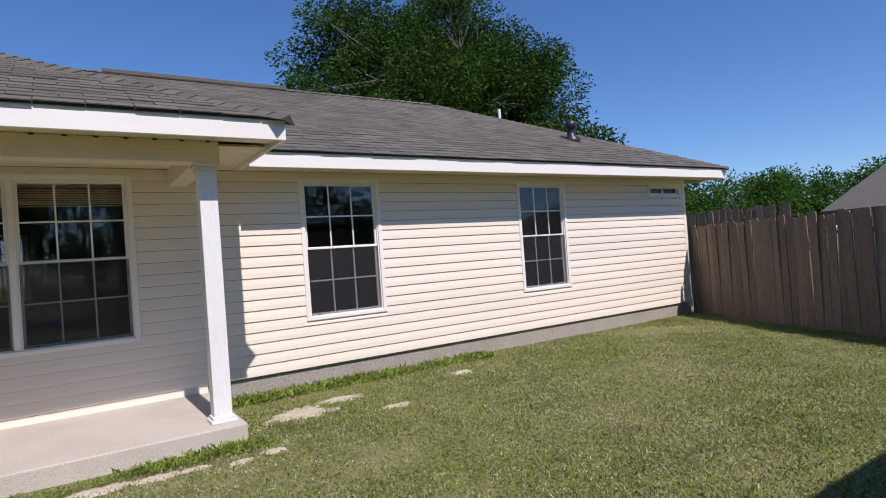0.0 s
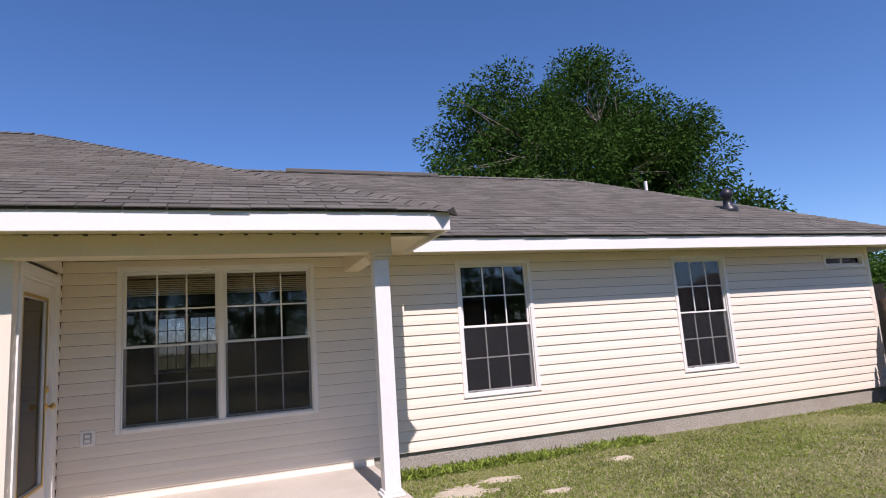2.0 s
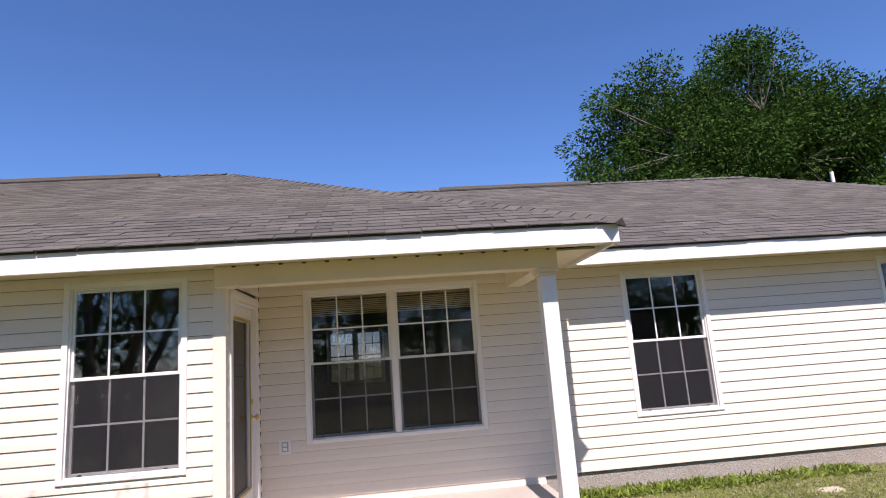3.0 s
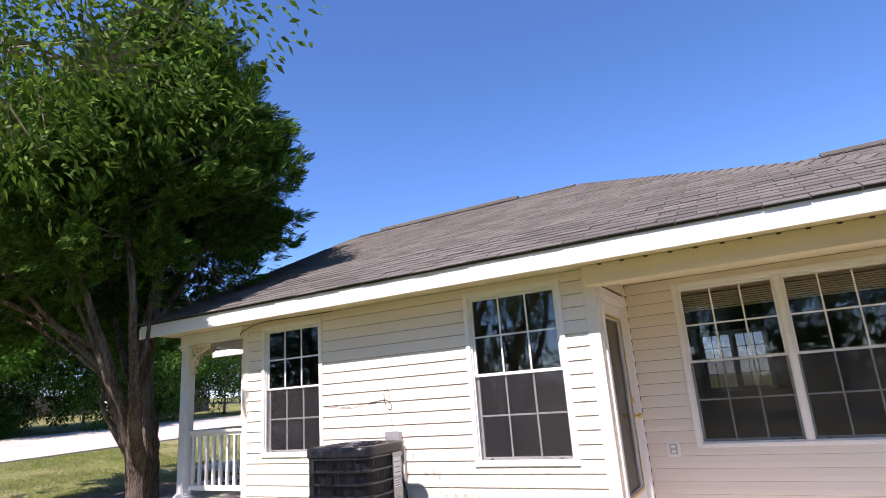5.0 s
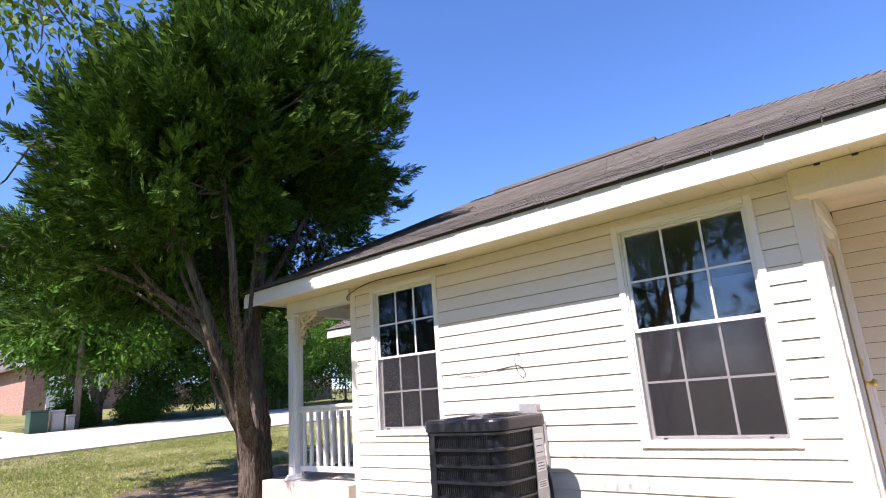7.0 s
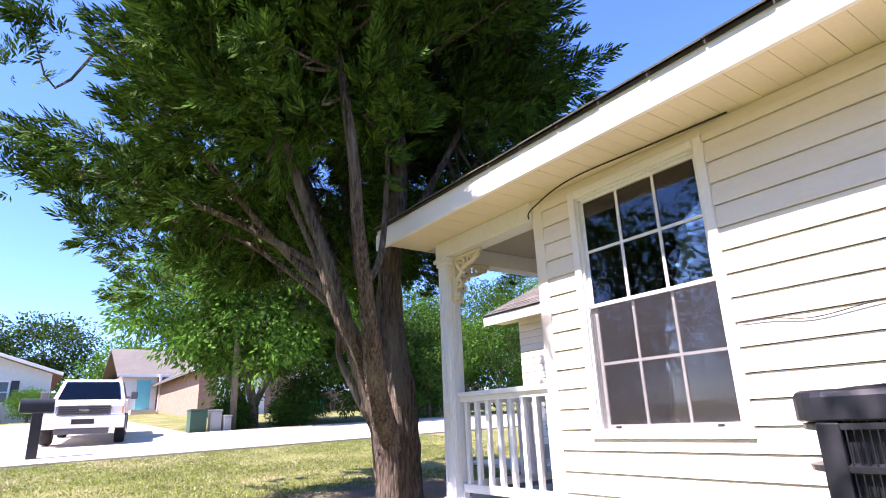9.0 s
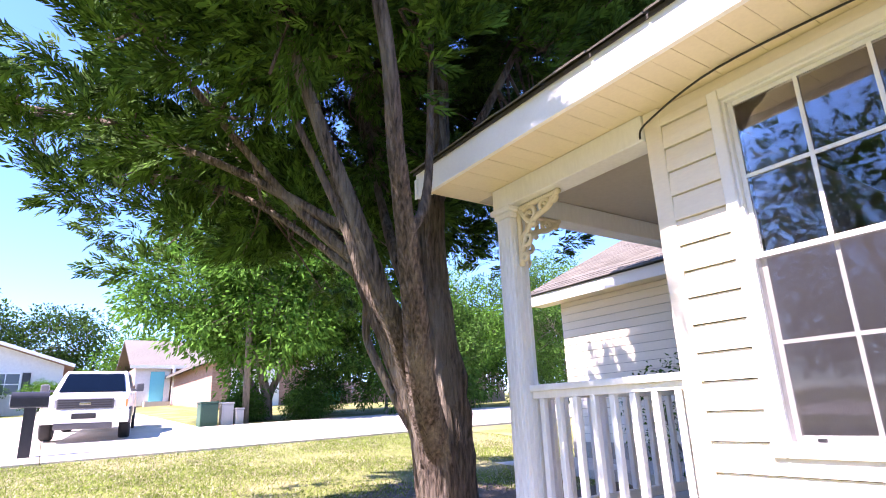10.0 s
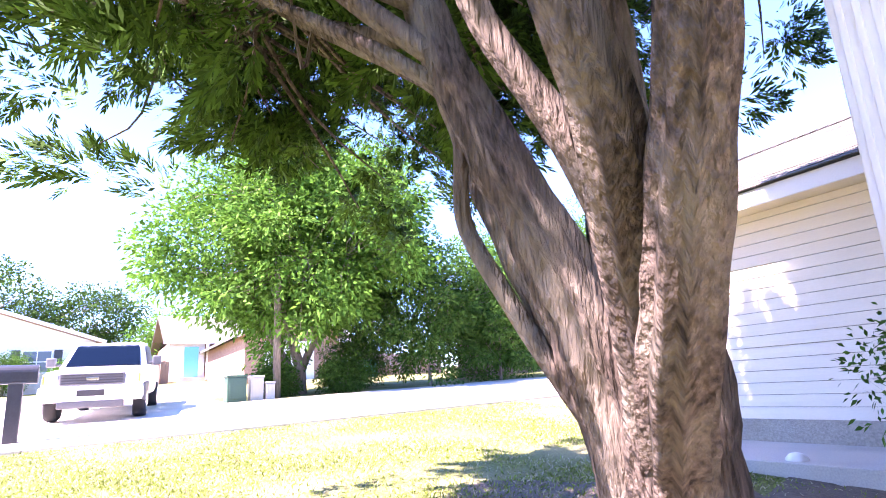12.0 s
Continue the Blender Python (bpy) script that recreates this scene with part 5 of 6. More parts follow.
raised_blind(-2.07, -1.19, YA + 0.14, 2.12, 2.36, "cream blind drawn up inside the patio window")
raised_blind(3.95, 4.80, YA + 0.14, 2.05, 2.35, "cream blind drawn up inside the bedroom window")

# ---- across the street ----
TRUCK_WHITE = material("white_car_paint", (0.78, 0.78, 0.78), 0.22, 0.01, 30, 0.05, 2, second=(0.7, 0.69, 0.67))
TYRE = material("tyre_rubber", (0.02, 0.02, 0.021), 0.85, 0.2, 60)
CHROME = material("chrome", (0.7, 0.7, 0.72), 0.15, 0.02, metal=1.0)
DARK_GLASS = glass_material("car_glass", (0.25, 0.3, 0.33))
LAMP = material("headlight_lens", (0.55, 0.56, 0.58), 0.12, 0.05, 30)
PLASTIC = material("grey_plastic", (0.09, 0.09, 0.095), 0.5, 0.15, 50)
BRICK = material("red_brick_wall", (0.33, 0.19, 0.14), 0.9, 0.3, 9, 0.4, 3.0, 0.3, 20, second=(0.5, 0.36, 0.28), stretch=(1, 1, 3))
STUCCO = material("pale_house_siding", (0.66, 0.65, 0.62), 0.7, 0.06, 8, 0.1, 1, second=(0.58, 0.56, 0.52))
TEAL = material("teal_door_paint", (0.10, 0.46, 0.52), 0.5, 0.04, 10)
ROOF_RED = material("reddish_shingles", (0.40, 0.24, 0.18), 0.9, 0.2, 14, 0.2, 2, 0.3, 30)
GREEN_BOX = material("green_painted_metal", (0.03, 0.085, 0.055), 0.5, 0.15, 30)
BIN_GREEN = material("green_bin_plastic", (0.02, 0.22, 0.13), 0.5, 0.1, 30)


def side_prism(bm, profile, y0, y1, bevel=0.02, pinch=0.0):
    """A block with the side outline profile (x, z), between two widths; pinch draws its upper corners in."""
    zlo, zhi = min(p[1] for p in profile), max(p[1] for p in profile)
    rings = []
    for y, s in ((y0, 1), (y1, -1)):
        rings.append([bm.verts.new((x, y + s * pinch * (z - zlo) / (zhi - zlo), z)) for x, z in profile])
    faces = [bm.faces.new(rings[0]), bm.faces.new(rings[1][::-1])]
    n = len(profile)
    for i in range(n):
        faces.append(bm.faces.new((rings[0][i], rings[1][i], rings[1][(i + 1) % n], rings[0][(i + 1) % n])))
    bmesh.ops.recalc_face_normals(bm, faces=bm.faces)
    if bevel:
        bmesh.ops.bevel(bm, geom=list({e for f in faces for e in f.edges}), offset=bevel, segments=3, affect="EDGES", profile=0.6)
    return bm


def pickup():
    """A pickup whose front faces +x; its front axle is 0.95 behind the nose at x = 0."""
    root = thing("pickup_truck", "white four-door pickup truck parked facing the lawn", "truck")
    part("body", side_prism(bmesh.new(), [(-0.10, 0.50), (-0.04, 0.75), (-0.06, 1.02), (-0.25, 1.16), (-1.55, 1.24), (-3.95, 1.24), (-3.95, 0.50)], -0.98, 0.98, 0.07, 0.06), TRUCK_WHITE, root)
    part("bed", side_prism(bmesh.new(), [(-3.97, 0.55), (-3.97, 1.28), (-5.75, 1.30), (-5.80, 0.6)], -0.97, 0.97, 0.04, 0.02), TRUCK_WHITE, root)
    part("hood", side_prism(bmesh.new(), [(-0.16, 1.08), (-0.30, 1.19), (-1.62, 1.285), (-1.62, 1.1)], -0.80, 0.80, 0.04, 0.06), TRUCK_WHITE, root)
    part("cab", side_prism(bmesh.new(), [(-1.45, 1.22), (-2.25, 1.84), (-2.5, 1.92), (-3.6, 1.92), (-3.9, 1.24)], -0.93, 0.93, 0.05, 0.17), TRUCK_WHITE, root)
    bm = bmesh.new()
    ring = [(-1.50, -0.79, 1.285), (-1.50, 0.79, 1.285), (-2.19, 0.68, 1.825), (-2.19, -0.68, 1.825)]
    out = Vector((0.62, 0, 0.79)).normalized() * 0.018
    slab(bm, [Vector(p) + out for p in ring], 0.012)
    bmesh.ops.recalc_face_normals(bm, faces=bm.faces)
    part("windscreen", bm, DARK_GLASS, root, "tinted windscreen")
    # dark sheet under the glass stands in for the dim cab interior
    part("dashboard_shade", slab(bmesh.new(), [Vector(p) + out * 0.4 for p in ring], 0.006), PLASTIC, root, "dark sheet in place of the unlit cab interior")
    for s in (-1, 1):
        ring = [(-1.85, s * 0.91, 1.32), (-3.75, s * 0.91, 1.32), (-3.55, s * 0.80, 1.82), (-2.35, s * 0.80, 1.82)]
        part("side_window", slab(bmesh.new(), [Vector(p) + Vector((0, s * 0.012, 0)) for p in ring], 0.01), PLASTIC, root, "dark side window")
        part("wheel_arch", boxes(((-1.42, s * 0.975 - 0.03, 0.42), (-0.50, s * 0.975 + 0.03, 0.86)), bevel=0.03), PLASTIC, root)
        lamp = part("headlight", boxes(((-0.22, s * 0.78 - 0.15, 0.86), (-0.035, s * 0.78 + 0.15, 1.11)), bevel=0.03), LAMP, root, "large clear headlight")
        part("indicator", boxes(((-0.05, s * 0.9 - 0.02, 0.88), (-0.028, s * 0.9 + 0.02, 1.08)), bevel=0.005), material("amber_lens", (0.6, 0.25, 0.05), 0.3), lamp)
        bm = lathe(bmesh.new(), [(0.07, 0), (0.075, 0.02), (0.055, 0.03), (0.03, 0.02)], 16)
        bmesh.ops.transform(bm, matrix=pose(0.035, s * 0.72, 0.58, 0, 90, 0), verts=bm.verts)
        part("fog_lamp", bm, LAMP, root, "round fog lamp", True)
        mirror = part("wing_mirror", boxes(((-1.78, s * 1.13 - 0.1, 1.28), (-1.66, s * 1.13 + 0.1, 1.52)), bevel=0.03), PLASTIC, root, "black wing mirror")
        part("mirror_arm", boxes(((-1.75, min(s * 0.92, s * 1.06), 1.30), (-1.69, max(s * 0.92, s * 1.06), 1.36)), bevel=0.01), PLASTIC, mirror)
        for x in (-0.97, -4.75):
            bm = lathe(bmesh.new(), [(0.24, -0.12), (0.36, -0.13), (0.395, -0.08), (0.395, 0.08), (0.36, 0.13), (0.24, 0.12)], 28)
            bmesh.ops.transform(bm, matrix=pose(x, s * 0.87, 0.395, 90, 0, 0), verts=bm.verts)
            tyre = part("wheel", bm, TYRE, root, "black tyre with chrome rim", True)
            bm = lathe(bmesh.new(), [(0.245, -0.06), (0.245, 0.06), (0.20, 0.09), (0.08, 0.10)], 20)
            bmesh.ops.transform(bm, matrix=pose(x, s * 0.95, 0.395, 90 * s, 0, 0), verts=bm.verts)
            part("rim", bm, CHROME, tyre)
    grille = part("grille", boxes(((-0.12, -0.62, 0.84), (-0.022, 0.62, 1.12)), bevel=0.025), PLASTIC, root, "dark barred grille")
    for k in range(4):
        part("grille_bar", boxes(((-0.024, -0.58, 0.875 + k * 0.062), (-0.006, 0.58, 0.897 + k * 0.062)), bevel=0.004), BLACK_METAL, grille)
    part("badge", boxes(((-0.008, -0.12, 0.955), (0.004, 0.12, 1.02)), bevel=0.005), CHROME, grille, "small oval badge")
    part("bumper", side_prism(bmesh.new(), [(-0.25, 0.46), (0.06, 0.48), (0.09, 0.62), (0.07, 0.80), (-0.2, 0.82)], -0.97, 0.97, 0.03), TRUCK_WHITE, root)
    part("lower_valance", boxes(((-0.2, -0.62, 0.33), (0.075, 0.62, 0.50)), bevel=0.03), PLASTIC, root, "grey lower valance")
    part("licence_plate", boxes(((0.088, -0.26, 0.60), (0.10, 0.26, 0.74)), bevel=0.004), BLACK_METAL, root, "dark plate holder")
    part("rear_bumper", boxes(((-5.95, -0.95, 0.5), (-5.80, 0.95, 0.7)), bevel=0.03), CHROME, root)
    return root


truck = pickup()
truck.matrix_basis = pose(-22.0, 5.22, g(-22.0, 5.2) + 0.035, 0, 2.7, -8) @ Matrix.Diagonal((0.95, 0.9, 0.84, 1))


def mailbox():
    x, y = -19.45, 4.25
    z = g(x, y)
    root = thing("mailbox", "black mailbox with arched top on a square post", "mailbox", (x, y, z))
    part("post", boxes(((x - 0.09, y - 0.09, z - 0.1), (x + 0.09, y + 0.09, z + 0.88)), bevel=0.008), BLACK_METAL, root)
    bm = bmesh.new()
    prof = [(-0.11, 0.0), (0.11, 0.0)] + [(0.11 * math.cos(a), 0.14 + 0.11 * math.sin(a)) for a in [math.pi * k / 10 for k in range(11)]]
    a = [bm.verts.new((x + p, y - 0.30, z + 0.9 + q)) for p, q in prof]
    b = [bm.verts.new((x + p, y + 0.26, z + 0.9 + q)) for p, q in prof]
    bm.faces.new(a)
    bm.faces.new(b)
    for i in range(len(prof)):
        bm.faces.new((a[i], b[i], b[(i + 1) % len(prof)], a[(i + 1) % len(prof)]))
    bmesh.ops.recalc_face_normals(bm, faces=bm.faces)
    part("box", bm, BLACK_METAL, root)
    part("door", boxes(((x - 0.09, y - 0.315, z + 0.92), (x + 0.09, y - 0.302, z + 1.1)), bevel=0.006), GREY_METAL, root, "grey mailbox door")
    part("shelf", boxes(((x - 0.1, y - 0.29, z + 0.87), (x + 0.1, y + 0.26, z + 0.898)), bevel=0.004), PLASTIC, root)


mailbox()


def utility_box(name, x, y, w, d, h, mat, label):
    z = g(x, y)
    root = thing(name, label, "utility box", (x, y, z))
    part("body", boxes(((x - d / 2, y - w / 2, z - 0.05), (x + d / 2, y + w / 2, z + h - 0.06)), bevel=0.02), mat, root)
    part("lid", boxes(((x - d / 2 - 0.02, y - w / 2 - 0.02, z + h - 0.06), (x + d / 2 + 0.02, y + w / 2 + 0.02, z + h)), bevel=0.02), mat, root)
    part("door", boxes(((x + d / 2 + 0.002, y - w / 2 + 0.05, z + 0.08), (x + d / 2 + 0.016, y + w / 2 - 0.05, z + h - 0.1)), bevel=0.005), mat, root)


utility_box("transformer", -25.3, 8.55, 0.5, 0.5, 0.7, GREEN_BOX, "dark green metal transformer cabinet by the street")
utility_box("cable_pedestal", -25.3, 9.1, 0.36, 0.3, 0.66, GREY_METAL, "pale grey utility pedestal beside the transformer")
utility_box("cable_pedestal", -25.2, 9.45, 0.24, 0.22, 0.48, GREY_METAL, "small pale grey utility pedestal")
bm = tube(bmesh.new(), [(-25.6, 9.75, g(-25.6) - 0.2), (-25.6, 9.75, 5), (-25.62, 9.76, 9.0)], [0.11, 0.10, 0.08], 12)
tagged(part("utility_pole", bm, BARK_B, smooth=True), "brown wooden utility pole beneath the street tree", "pole")


def trash_bin(x, y, m, label):
    z = g(x)
    root = thing("trash_bin", label, "bin", (x, y, z), "bins by the garage")
    bm = bmesh.new()
    rings = []
    for s, h in ((0.24, 0.05), (0.32, 1.0)):
        rings.append([bm.verts.new((x + a * s, y + b * s, z + h)) for a, b in ((-1, -1), (1, -1), (1, 1), (-1, 1))])
    bm.faces.new(rings[0])
    bm.faces.new(rings[1])
    for k in range(4):
        bm.faces.new((rings[0][k], rings[0][(k + 1) % 4], rings[1][(k + 1) % 4], rings[1][k]))
    bmesh.ops.recalc_face_normals(bm, faces=bm.faces)
    bmesh.ops.bevel(bm, geom=bm.edges[:], offset=0.03, segments=2, affect="EDGES")
    part("body", bm, m, root)
    part("lid", boxes(((x - 0.35, y - 0.35, z + 1.0), (x + 0.37, y + 0.35, z + 1.09)), bevel=0.03), m, root)
    for s in (-1, 1):
        bm = lathe(bmesh.new(), [(0.1, -0.02), (0.11, 0), (0.1, 0.02)], 14)
        bmesh.ops.transform(bm, matrix=pose(x - 0.2, y + s * 0.25, z + 0.11, 90, 0, 0), verts=bm.verts)
        part("wheel", bm, TYRE, root)


trash_bin(-36.5, 16.7, BIN_GREEN, "green wheeled trash bin beside the brick garage")
trash_bin(-36.6, 17.5, BIN_GREEN, "green wheeled trash bin beside the brick garage")


def house_window(root, x, y0, y1, z0, z1, shutters=None):
    """A window in a wall that faces +x."""
    w = part("window", boxes(((x, y0, z0), (x + 0.05, y0 + 0.08, z1)), ((x, y1 - 0.08, z0), (x + 0.05, y1, z1)), ((x, y0 + 0.08, z1 - 0.08), (x + 0.05, y1 - 0.08, z1)), ((x, y0 + 0.08, z0), (x + 0.05, y1 - 0.08, z0 + 0.08)), ((x, y0 + 0.08, (z0 + z1) / 2 - 0.03), (x + 0.05, y1 - 0.08, (z0 + z1) / 2 + 0.03)), ((x, (y0 + y1) / 2 - 0.02, z0 + 0.08), (x + 0.04, (y0 + y1) / 2 + 0.02, z1 - 0.08))), WHITE, root)
    part("pane", boxes(((x + 0.005, y0 + 0.08, z0 + 0.08), (x + 0.015, y1 - 0.08, z1 - 0.08))), material("window_dark", (0.05, 0.07, 0.09), 0.08), w)
    if shutters:
        for s in (y0 - 0.42, y1 + 0.04):
            part("shutter", boxes(((x, s, z0), (x + 0.04, s + 0.38, z1)), bevel=0.01), shutters, w)


def gable_house(name, label, x0, x1, y0, y1, z, eave, rise, wall_mat, roof_mat, along="x"):
    """A house with its ridge along x (gable to the street) or along y (slope to the street)."""
    root = thing(name, label, "house", ((x0 + x1) / 2, (y0 + y1) / 2, z))
    part("wall", boxes(((x0, y0, z - 0.8), (x1, y1, z + eave))), wall_mat, root)
    o = 0.5
    bm = bmesh.new()
    if along == "x":
        m = (y0 + y1) / 2
        slab(bm, [(x0 - o, y0 - o, z + eave), (x1 + o, y0 - o, z + eave), (x1 + o, m, z + eave + rise), (x0 - o, m, z + eave + rise)], 0.15)
        slab(bm, [(x0 - o, y1 + o, z + eave), (x1 + o, y1 + o, z + eave), (x1 + o, m, z + eave + rise), (x0 - o, m, z + eave + rise)], 0.15)
    else:
        m = (x0 + x1) / 2
        slab(bm, [(x0 - o, y0 - o, z + eave), (x0 - o, y1 + o, z + eave), (m, y1 + o, z + eave + rise), (m, y0 - o, z + eave + rise)], 0.15)
        slab(bm, [(x1 + o, y0 - o, z + eave), (x1 + o, y1 + o, z + eave), (m, y1 + o, z + eave + rise), (m, y0 - o, z + eave + rise)], 0.15)
    bmesh.ops.recalc_face_normals(bm, faces=bm.faces)
    part("roof", bm, roof_mat, root)
    bm = bmesh.new()
    if along == "x":
        for x in (x1 - 0.05,):
            v = [bm.verts.new(p) for p in ((x, y0, z + eave), (x, y1, z + eave), (x, (y0 + y1) / 2, z + eave + rise * 0.93), (x - 0.1, y0, z + eave), (x - 0.1, y1, z + eave), (x - 0.1, (y0 + y1) / 2, z + eave + rise * 0.93))]
            bm.faces.new(v[:3])
            bm.faces.new(v[3:][::-1])
        part("gable", bm, wall_mat, root)
        m = (y0 + y1) / 2
        for s, ye in ((-1, y0 - o), (1, y1 + o)):
            bm = tube(bmesh.new(), [(x1 + o, ye, z + eave - 0.05), (x1 + o, m, z + eave + rise - 0.05)], 0.12, 4)
            part("rake_board", bm, WHITE, root)
    else:
        bm.free()
        part("fascia", boxes(((x1 + o - 0.05, y0 - o, z + eave - 0.2), (x1 + o + 0.02, y1 + o, z + eave + 0.01))), WHITE, root)
    return root


zh = g(-46) + 0.1
house = gable_house("white_house", "white house with reddish roof and shuttered window", -58, -46, -7.5, 5.2, zh, 2.45, 2.3, STUCCO, ROOF_RED)
house_window(house, -45.99, 1.9, 3.3, zh + 0.8, zh + 2.05, BLACK_METAL)
part("garage_door", boxes(((-45.99, -4.5, zh), (-45.93, 0.3, zh + 2.1)), bevel=0.01), PLASTIC, house, "dark garage door")
zh = g(-52) + 0.3
house = gable_house("brick_house", "brick house with white porch and teal front door", -62, -52, 9.6, 22, zh, 2.5, 2.4, BRICK, SHINGLE_FAR, "y")
part("porch_wall", boxes(((-52.0, 9.5, zh - 0.2), (-51.9, 11.75, zh + 2.5))), STUCCO, house, "white entry wall")
part("front_door", boxes(((-51.89, 10.45, zh + 0.05), (-51.82, 11.35, zh + 2.1)), bevel=0.01), TEAL, house, "teal painted front door")
part("porch_post", boxes(((-51.5, 11.8, zh - 0.2), (-51.35, 11.95, zh + 2.5))), WHITE, house)
house_window(house, -51.98, 13.0, 14.4, zh + 0.7, zh + 2.0)
part("step", boxes(((-51.8, 10.1, zh - 0.3), (-50.9, 11.7, zh + 0.04))), CONCRETE, house)
zh = g(-40) + 0.15
house = gable_house("brick_garage", "brick garage wing with a white garage door", -51.8, -40, 11.9, 17.0, zh, 2.5, 1.6, BRICK, SHINGLE_FAR)
part("garage_door", boxes(((-39.99, 12.9, zh - 0.1), (-39.93, 15.6, zh + 2.1)), bevel=0.01), WHITE, house, "white garage door")
fence((-37.6, 17.0), (-37.8, 22.5), 1.5, "dark wooden gate fence beside the brick garage", 8)
fence((-47.0, 5.4), (-50.5, 9.4), 1.5, "weathered wooden fence between two houses", 9)
zh = -0.35
gable_house("grey_roof_house", "neighbouring house with a low grey roof behind the fence", 16.2, 28, -9, 8.6, zh, 2.2, 2.0, STUCCO, SHINGLE_FAR, "y")

# planting on the far side
for k, (x, y, r, h, leaf, label) in enumerate((
        (-25.3, 14.6, 1.9, 2.5, HEDGE_LEAF, "tall dense green shrub across the street"), (-25.0, 17.2, 1.8, 2.3, HEDGE_LEAF, "tall dense green shrub across the street"),
        (-28.0, 13.2, 1.1, 1.2, HEDGE_LEAF, "rounded green shrub under the street tree"), (-27.2, 18.9, 2.6, 3.3, STREET_LEAF, "tall bright green shrub by the fence"),
        (-26.3, 9.9, 0.6, 0.5, HEDGE_LEAF, "low dark shrub at the tree foot"), (-26.0, 11.9, 0.8, 0.6, HEDGE_LEAF, "low dark shrub at the tree foot"),
        (-44.5, 4.3, 0.9, 0.9, STREET_LEAF, "clipped yellow-green shrub by the white house"), (-44.8, 1.4, 1.1, 1.0, HEDGE_LEAF, "dark clipped shrub by the white house"),
        (-50.6, 12.9, 0.9, 0.8, STREET_LEAF, "small shrub under the brick house window"), (-27.0, 22.6, 2.9, 3.8, HEDGE_LEAF, "tall leafy shrub beyond the garage"), (-28.0, 26.5, 3.2, 4.2, STREET_LEAF, "tall leafy tree beyond the garage"))):
    z = g(x)
    broad_tree("shrub", (x, y, z), [[(x, y, z - 0.1), (x + 0.05, y, z + h * 0.3), (x, y + 0.05, z + h * 0.6)]], 0.08, (x, y, z + h), (r, r, h * 0.95), int(60 + 60 * r), 90, 0.15 if r > 1.5 else 0.09, leaf, BARK_B, label, "shrub", seed=50 + k, clump=0.22 * r ** 0.5, limbs=5, inner=0.3, group="shrubs")
for k, (x, y, h, r) in enumerate(((-66, -3, 10, 5.0), (-70, 5, 8.5, 4.6), (-64, 12, 5.5, 4), (-70, 20, 9, 5), (-60, 27, 8, 5), (-48, 34, 8, 5), (-36, 36, 8, 5), (-74, -14, 9, 5))):
    z = g(x)
    broad_tree("far_tree", (x, y, z), [[(x, y, z - 0.2), (x + 0.2, y, z + h * 0.3), (x, y + 0.2, z + h * 0.55)]], 0.3, (x, y, z + h * 0.6), (r, r, h * 0.42), 130, 70, 0.36, STREET_LEAF if k == 2 else OAK, BARK_B, "leafy tree behind the houses", seed=80 + k, clump=0.9, limbs=6, group="trees behind the houses")
# trees that close the yard behind the walk and show in the panes
for k, (x, y, h, r) in enumerate(((4, -10, 8, 3.6), (10, -8, 7.5, 3.4), (0, -13, 7, 3.4), (-5, -13, 7.5, 3.2), (-12, -8, 8.5, 3.6), (-17.5, -5, 7.5, 3.2))):
    z = g(x)
    broad_tree("yard_tree", (x, y, z), [[(x, y, z - 0.2), (x + 0.2, y, z + h * 0.3), (x, y + 0.2, z + h * 0.55)]], 0.22, (x, y, z + h * 0.55), (r, r, h * 0.45), 110, 70, 0.26, OAK, BARK_B, "leafy tree at the end of the yard", seed=100 + k, clump=0.7, limbs=6, group="trees at the end of the yard")
# twiggy plant beside the porch
broad_tree("rose_bush", (-10.1, 9.9, g(-10.1)), [[(-10.1, 9.9, g(-10.1) - 0.05), (-10.05, 9.8, 0.8), (-9.95, 9.6, 1.35)], [(-10.1, 9.9, g(-10.1)), (-10.2, 10.1, 0.8), (-10.2, 10.3, 1.3)], [(-10.1, 9.9, g(-10.1)), (-10.1, 9.5, 0.8), (-10.05, 9.2, 1.3)]],
           0.018, (-10.1, 9.75, 1.05), (0.5, 0.85, 0.6), 60, 16, 0.055, HEDGE_LEAF, BARK_B, "thin leafy rose bush beside the porch", "shrub", seed=130, clump=0.09, limbs=4, inner=0.2)
bm = lathe(bmesh.new(), [(0.06, 0.0), (0.085, 0.03), (0.08, 0.08), (0.05, 0.115), (0.015, 0.125)], 14, (-11.37, 10.05, 0.335))
tagged(part("garden_stone", bm, WHITE, smooth=True), "white painted stone lying on the soil", "stone")


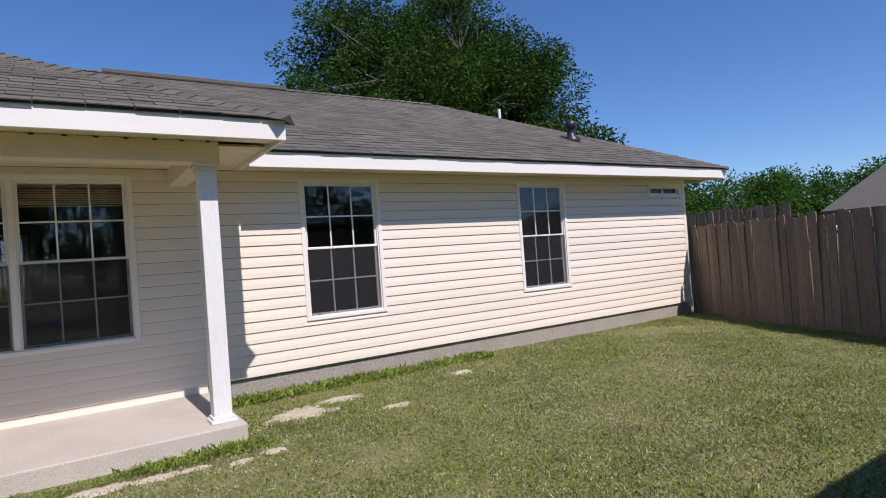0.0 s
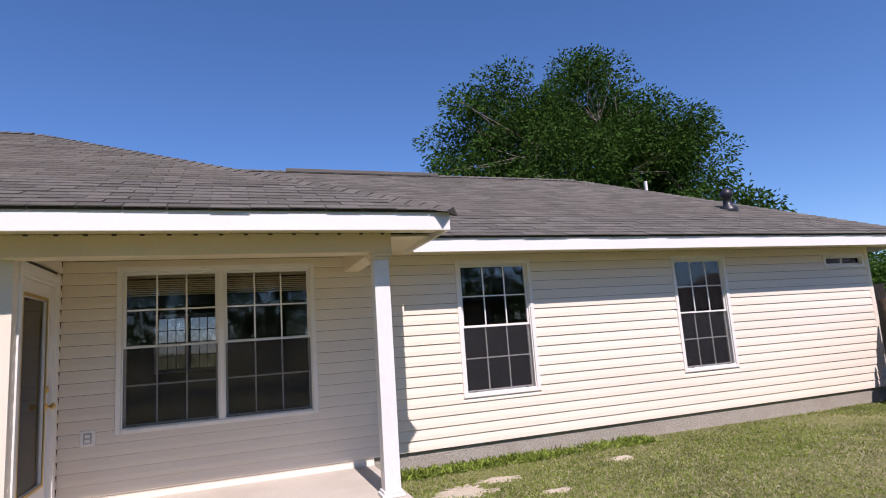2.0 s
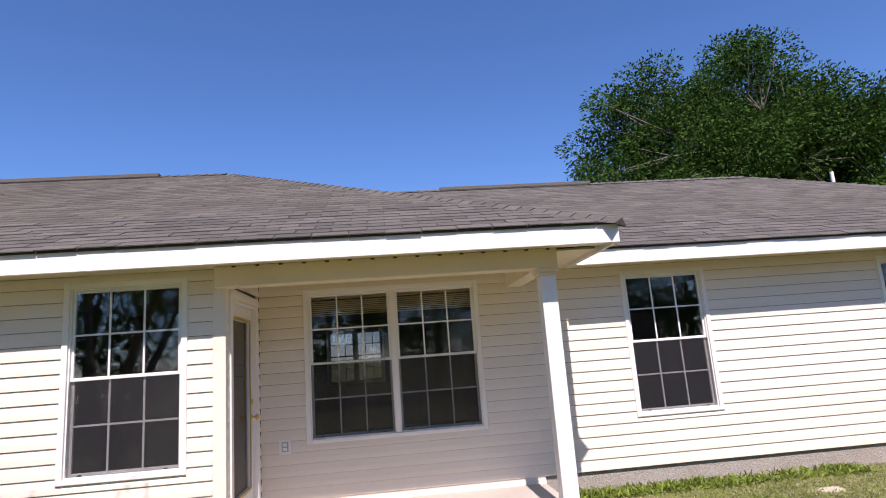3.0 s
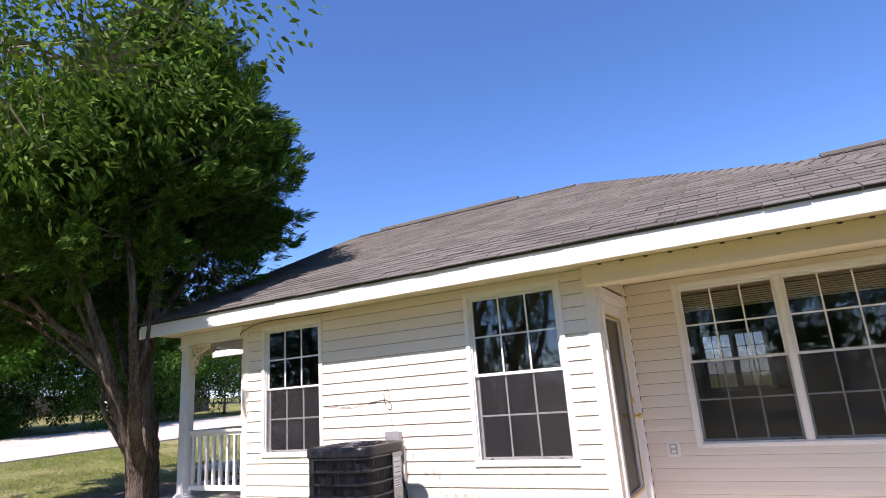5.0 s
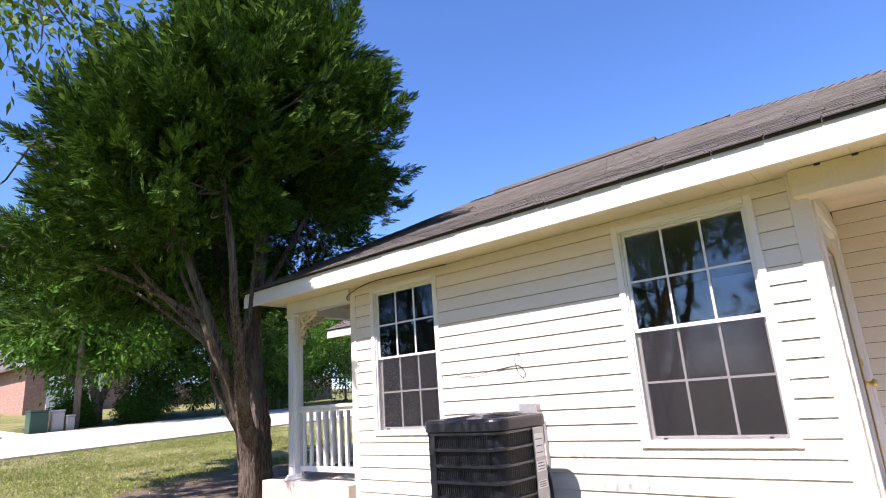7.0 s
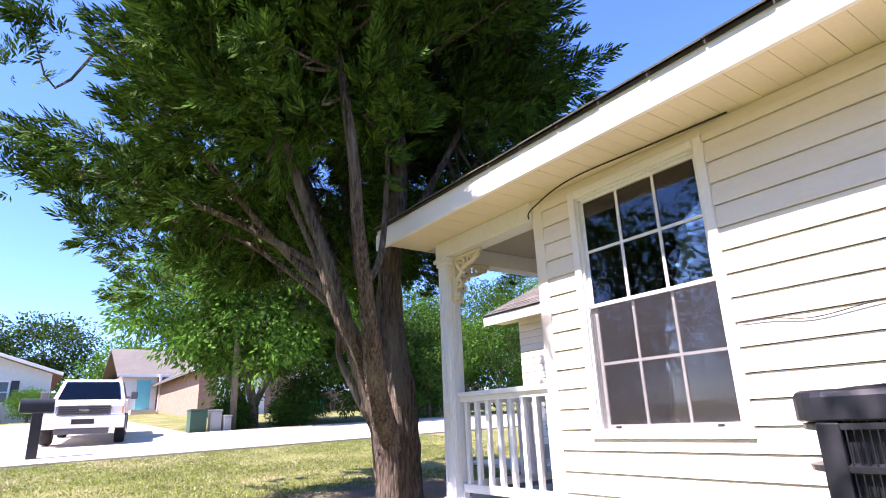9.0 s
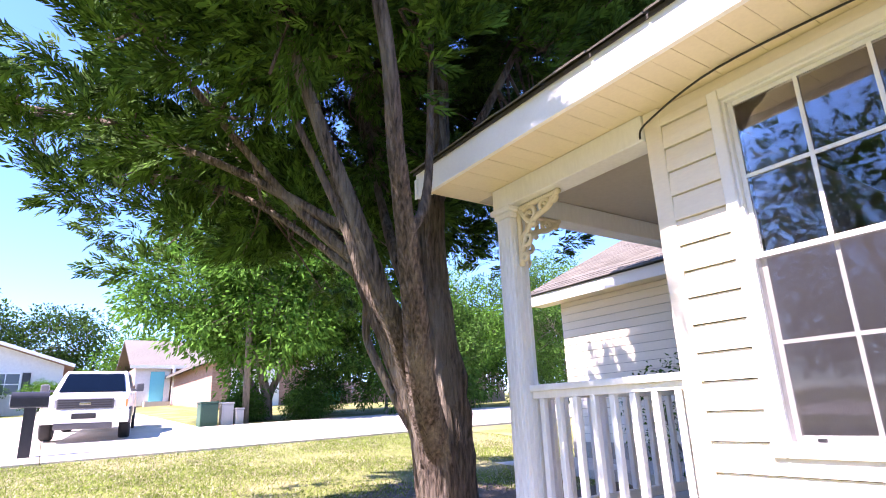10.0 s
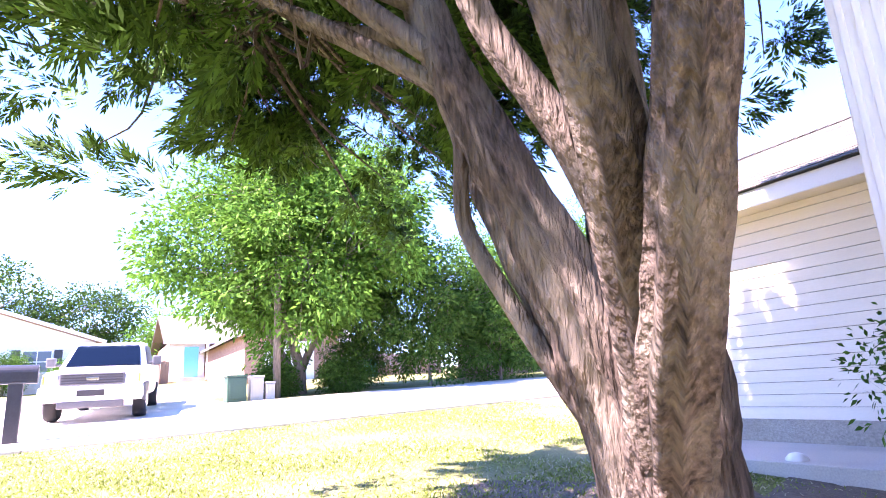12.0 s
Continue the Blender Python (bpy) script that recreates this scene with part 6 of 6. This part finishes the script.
# ---- grass blades ----
def blades(name, n, x0, x1, y0, y1, mat, size, seed, label, clear=()):
    rng = np.random.default_rng(seed)
    x, y = rng.uniform(x0, x1, n), rng.uniform(y0, y1, n)
    f = np.array([noise.noise(Vector((a * 0.8, b * 0.8, seed * 0.3))) for a, b in zip(x, y)])
    ok = rng.uniform(-0.55, 0.55, n) < f + 0.12
    for a, b, c, d in clear:
        ok &= ~((x > a) & (x < b) & (y > c) & (y < d))
    for cx, cy, rx, ry in [(q[0], q[1], q[2] * 0.75, q[3] * 0.75) for q in SANDS] + [(-10.4, 7.8, 1.7, 2.3)]:
        ok &= ((x - cx) / rx) ** 2 + ((y - cy) / ry) ** 2 > rng.uniform(0.5, 1.2, n)
    x, y = x[ok], y[ok]
    z = np.array([g(a, b) - 0.015 for a, b in zip(x, y)])
    way = rng.normal(size=(len(x), 3)) * np.array((0.55, 0.55, 0.2)) + np.array((0, 0, 0.75))
    me = leaf_mesh(name, np.stack([x, y, z], axis=1), way, size, size * 0.16, rng, 0.25)
    ob = finish(name, me, mat)
    return tagged(ob, label, "grass", kind="stuff")


PATIO = (-3.7, -0.5, 6.4, 8.1)
blades("grass", 210000, -2.6, 8.0, 2.6, 8.05, GRASS, 0.05, 1, "short green lawn grass", [PATIO])
blades("dry_grass", 160000, -2.6, 8.0, 2.6, 8.05, DRY_GRASS, 0.045, 2, "dry yellow grass in the lawn", [PATIO])
blades("grass", 170000, -18.1, -8.6, 2.0, 12.5, GRASS, 0.06, 3, "short green front lawn grass", [(-9.7, -7, 6.5, 12), (-13.5, -9, 9.8, 12.6)])
blades("dry_grass", 100000, -18.1, -8.6, 2.0, 12.5, DRY_GRASS, 0.055, 4, "dry yellow grass in the front lawn", [(-9.7, -7, 6.5, 12), (-13.5, -9, 9.8, 12.6)])
blades("weeds", 3500, -2.4, -0.42, 6.2, 6.45, GRASS, 0.09, 6, "weeds along the patio slab")
blades("weeds", 5000, -0.45, 3.0, 7.7, 8.05, GRASS, 0.12, 5, "weeds along the house foundation")

# ---- pieces of roofs last ----
for build in PIECES_LATER:
    build()
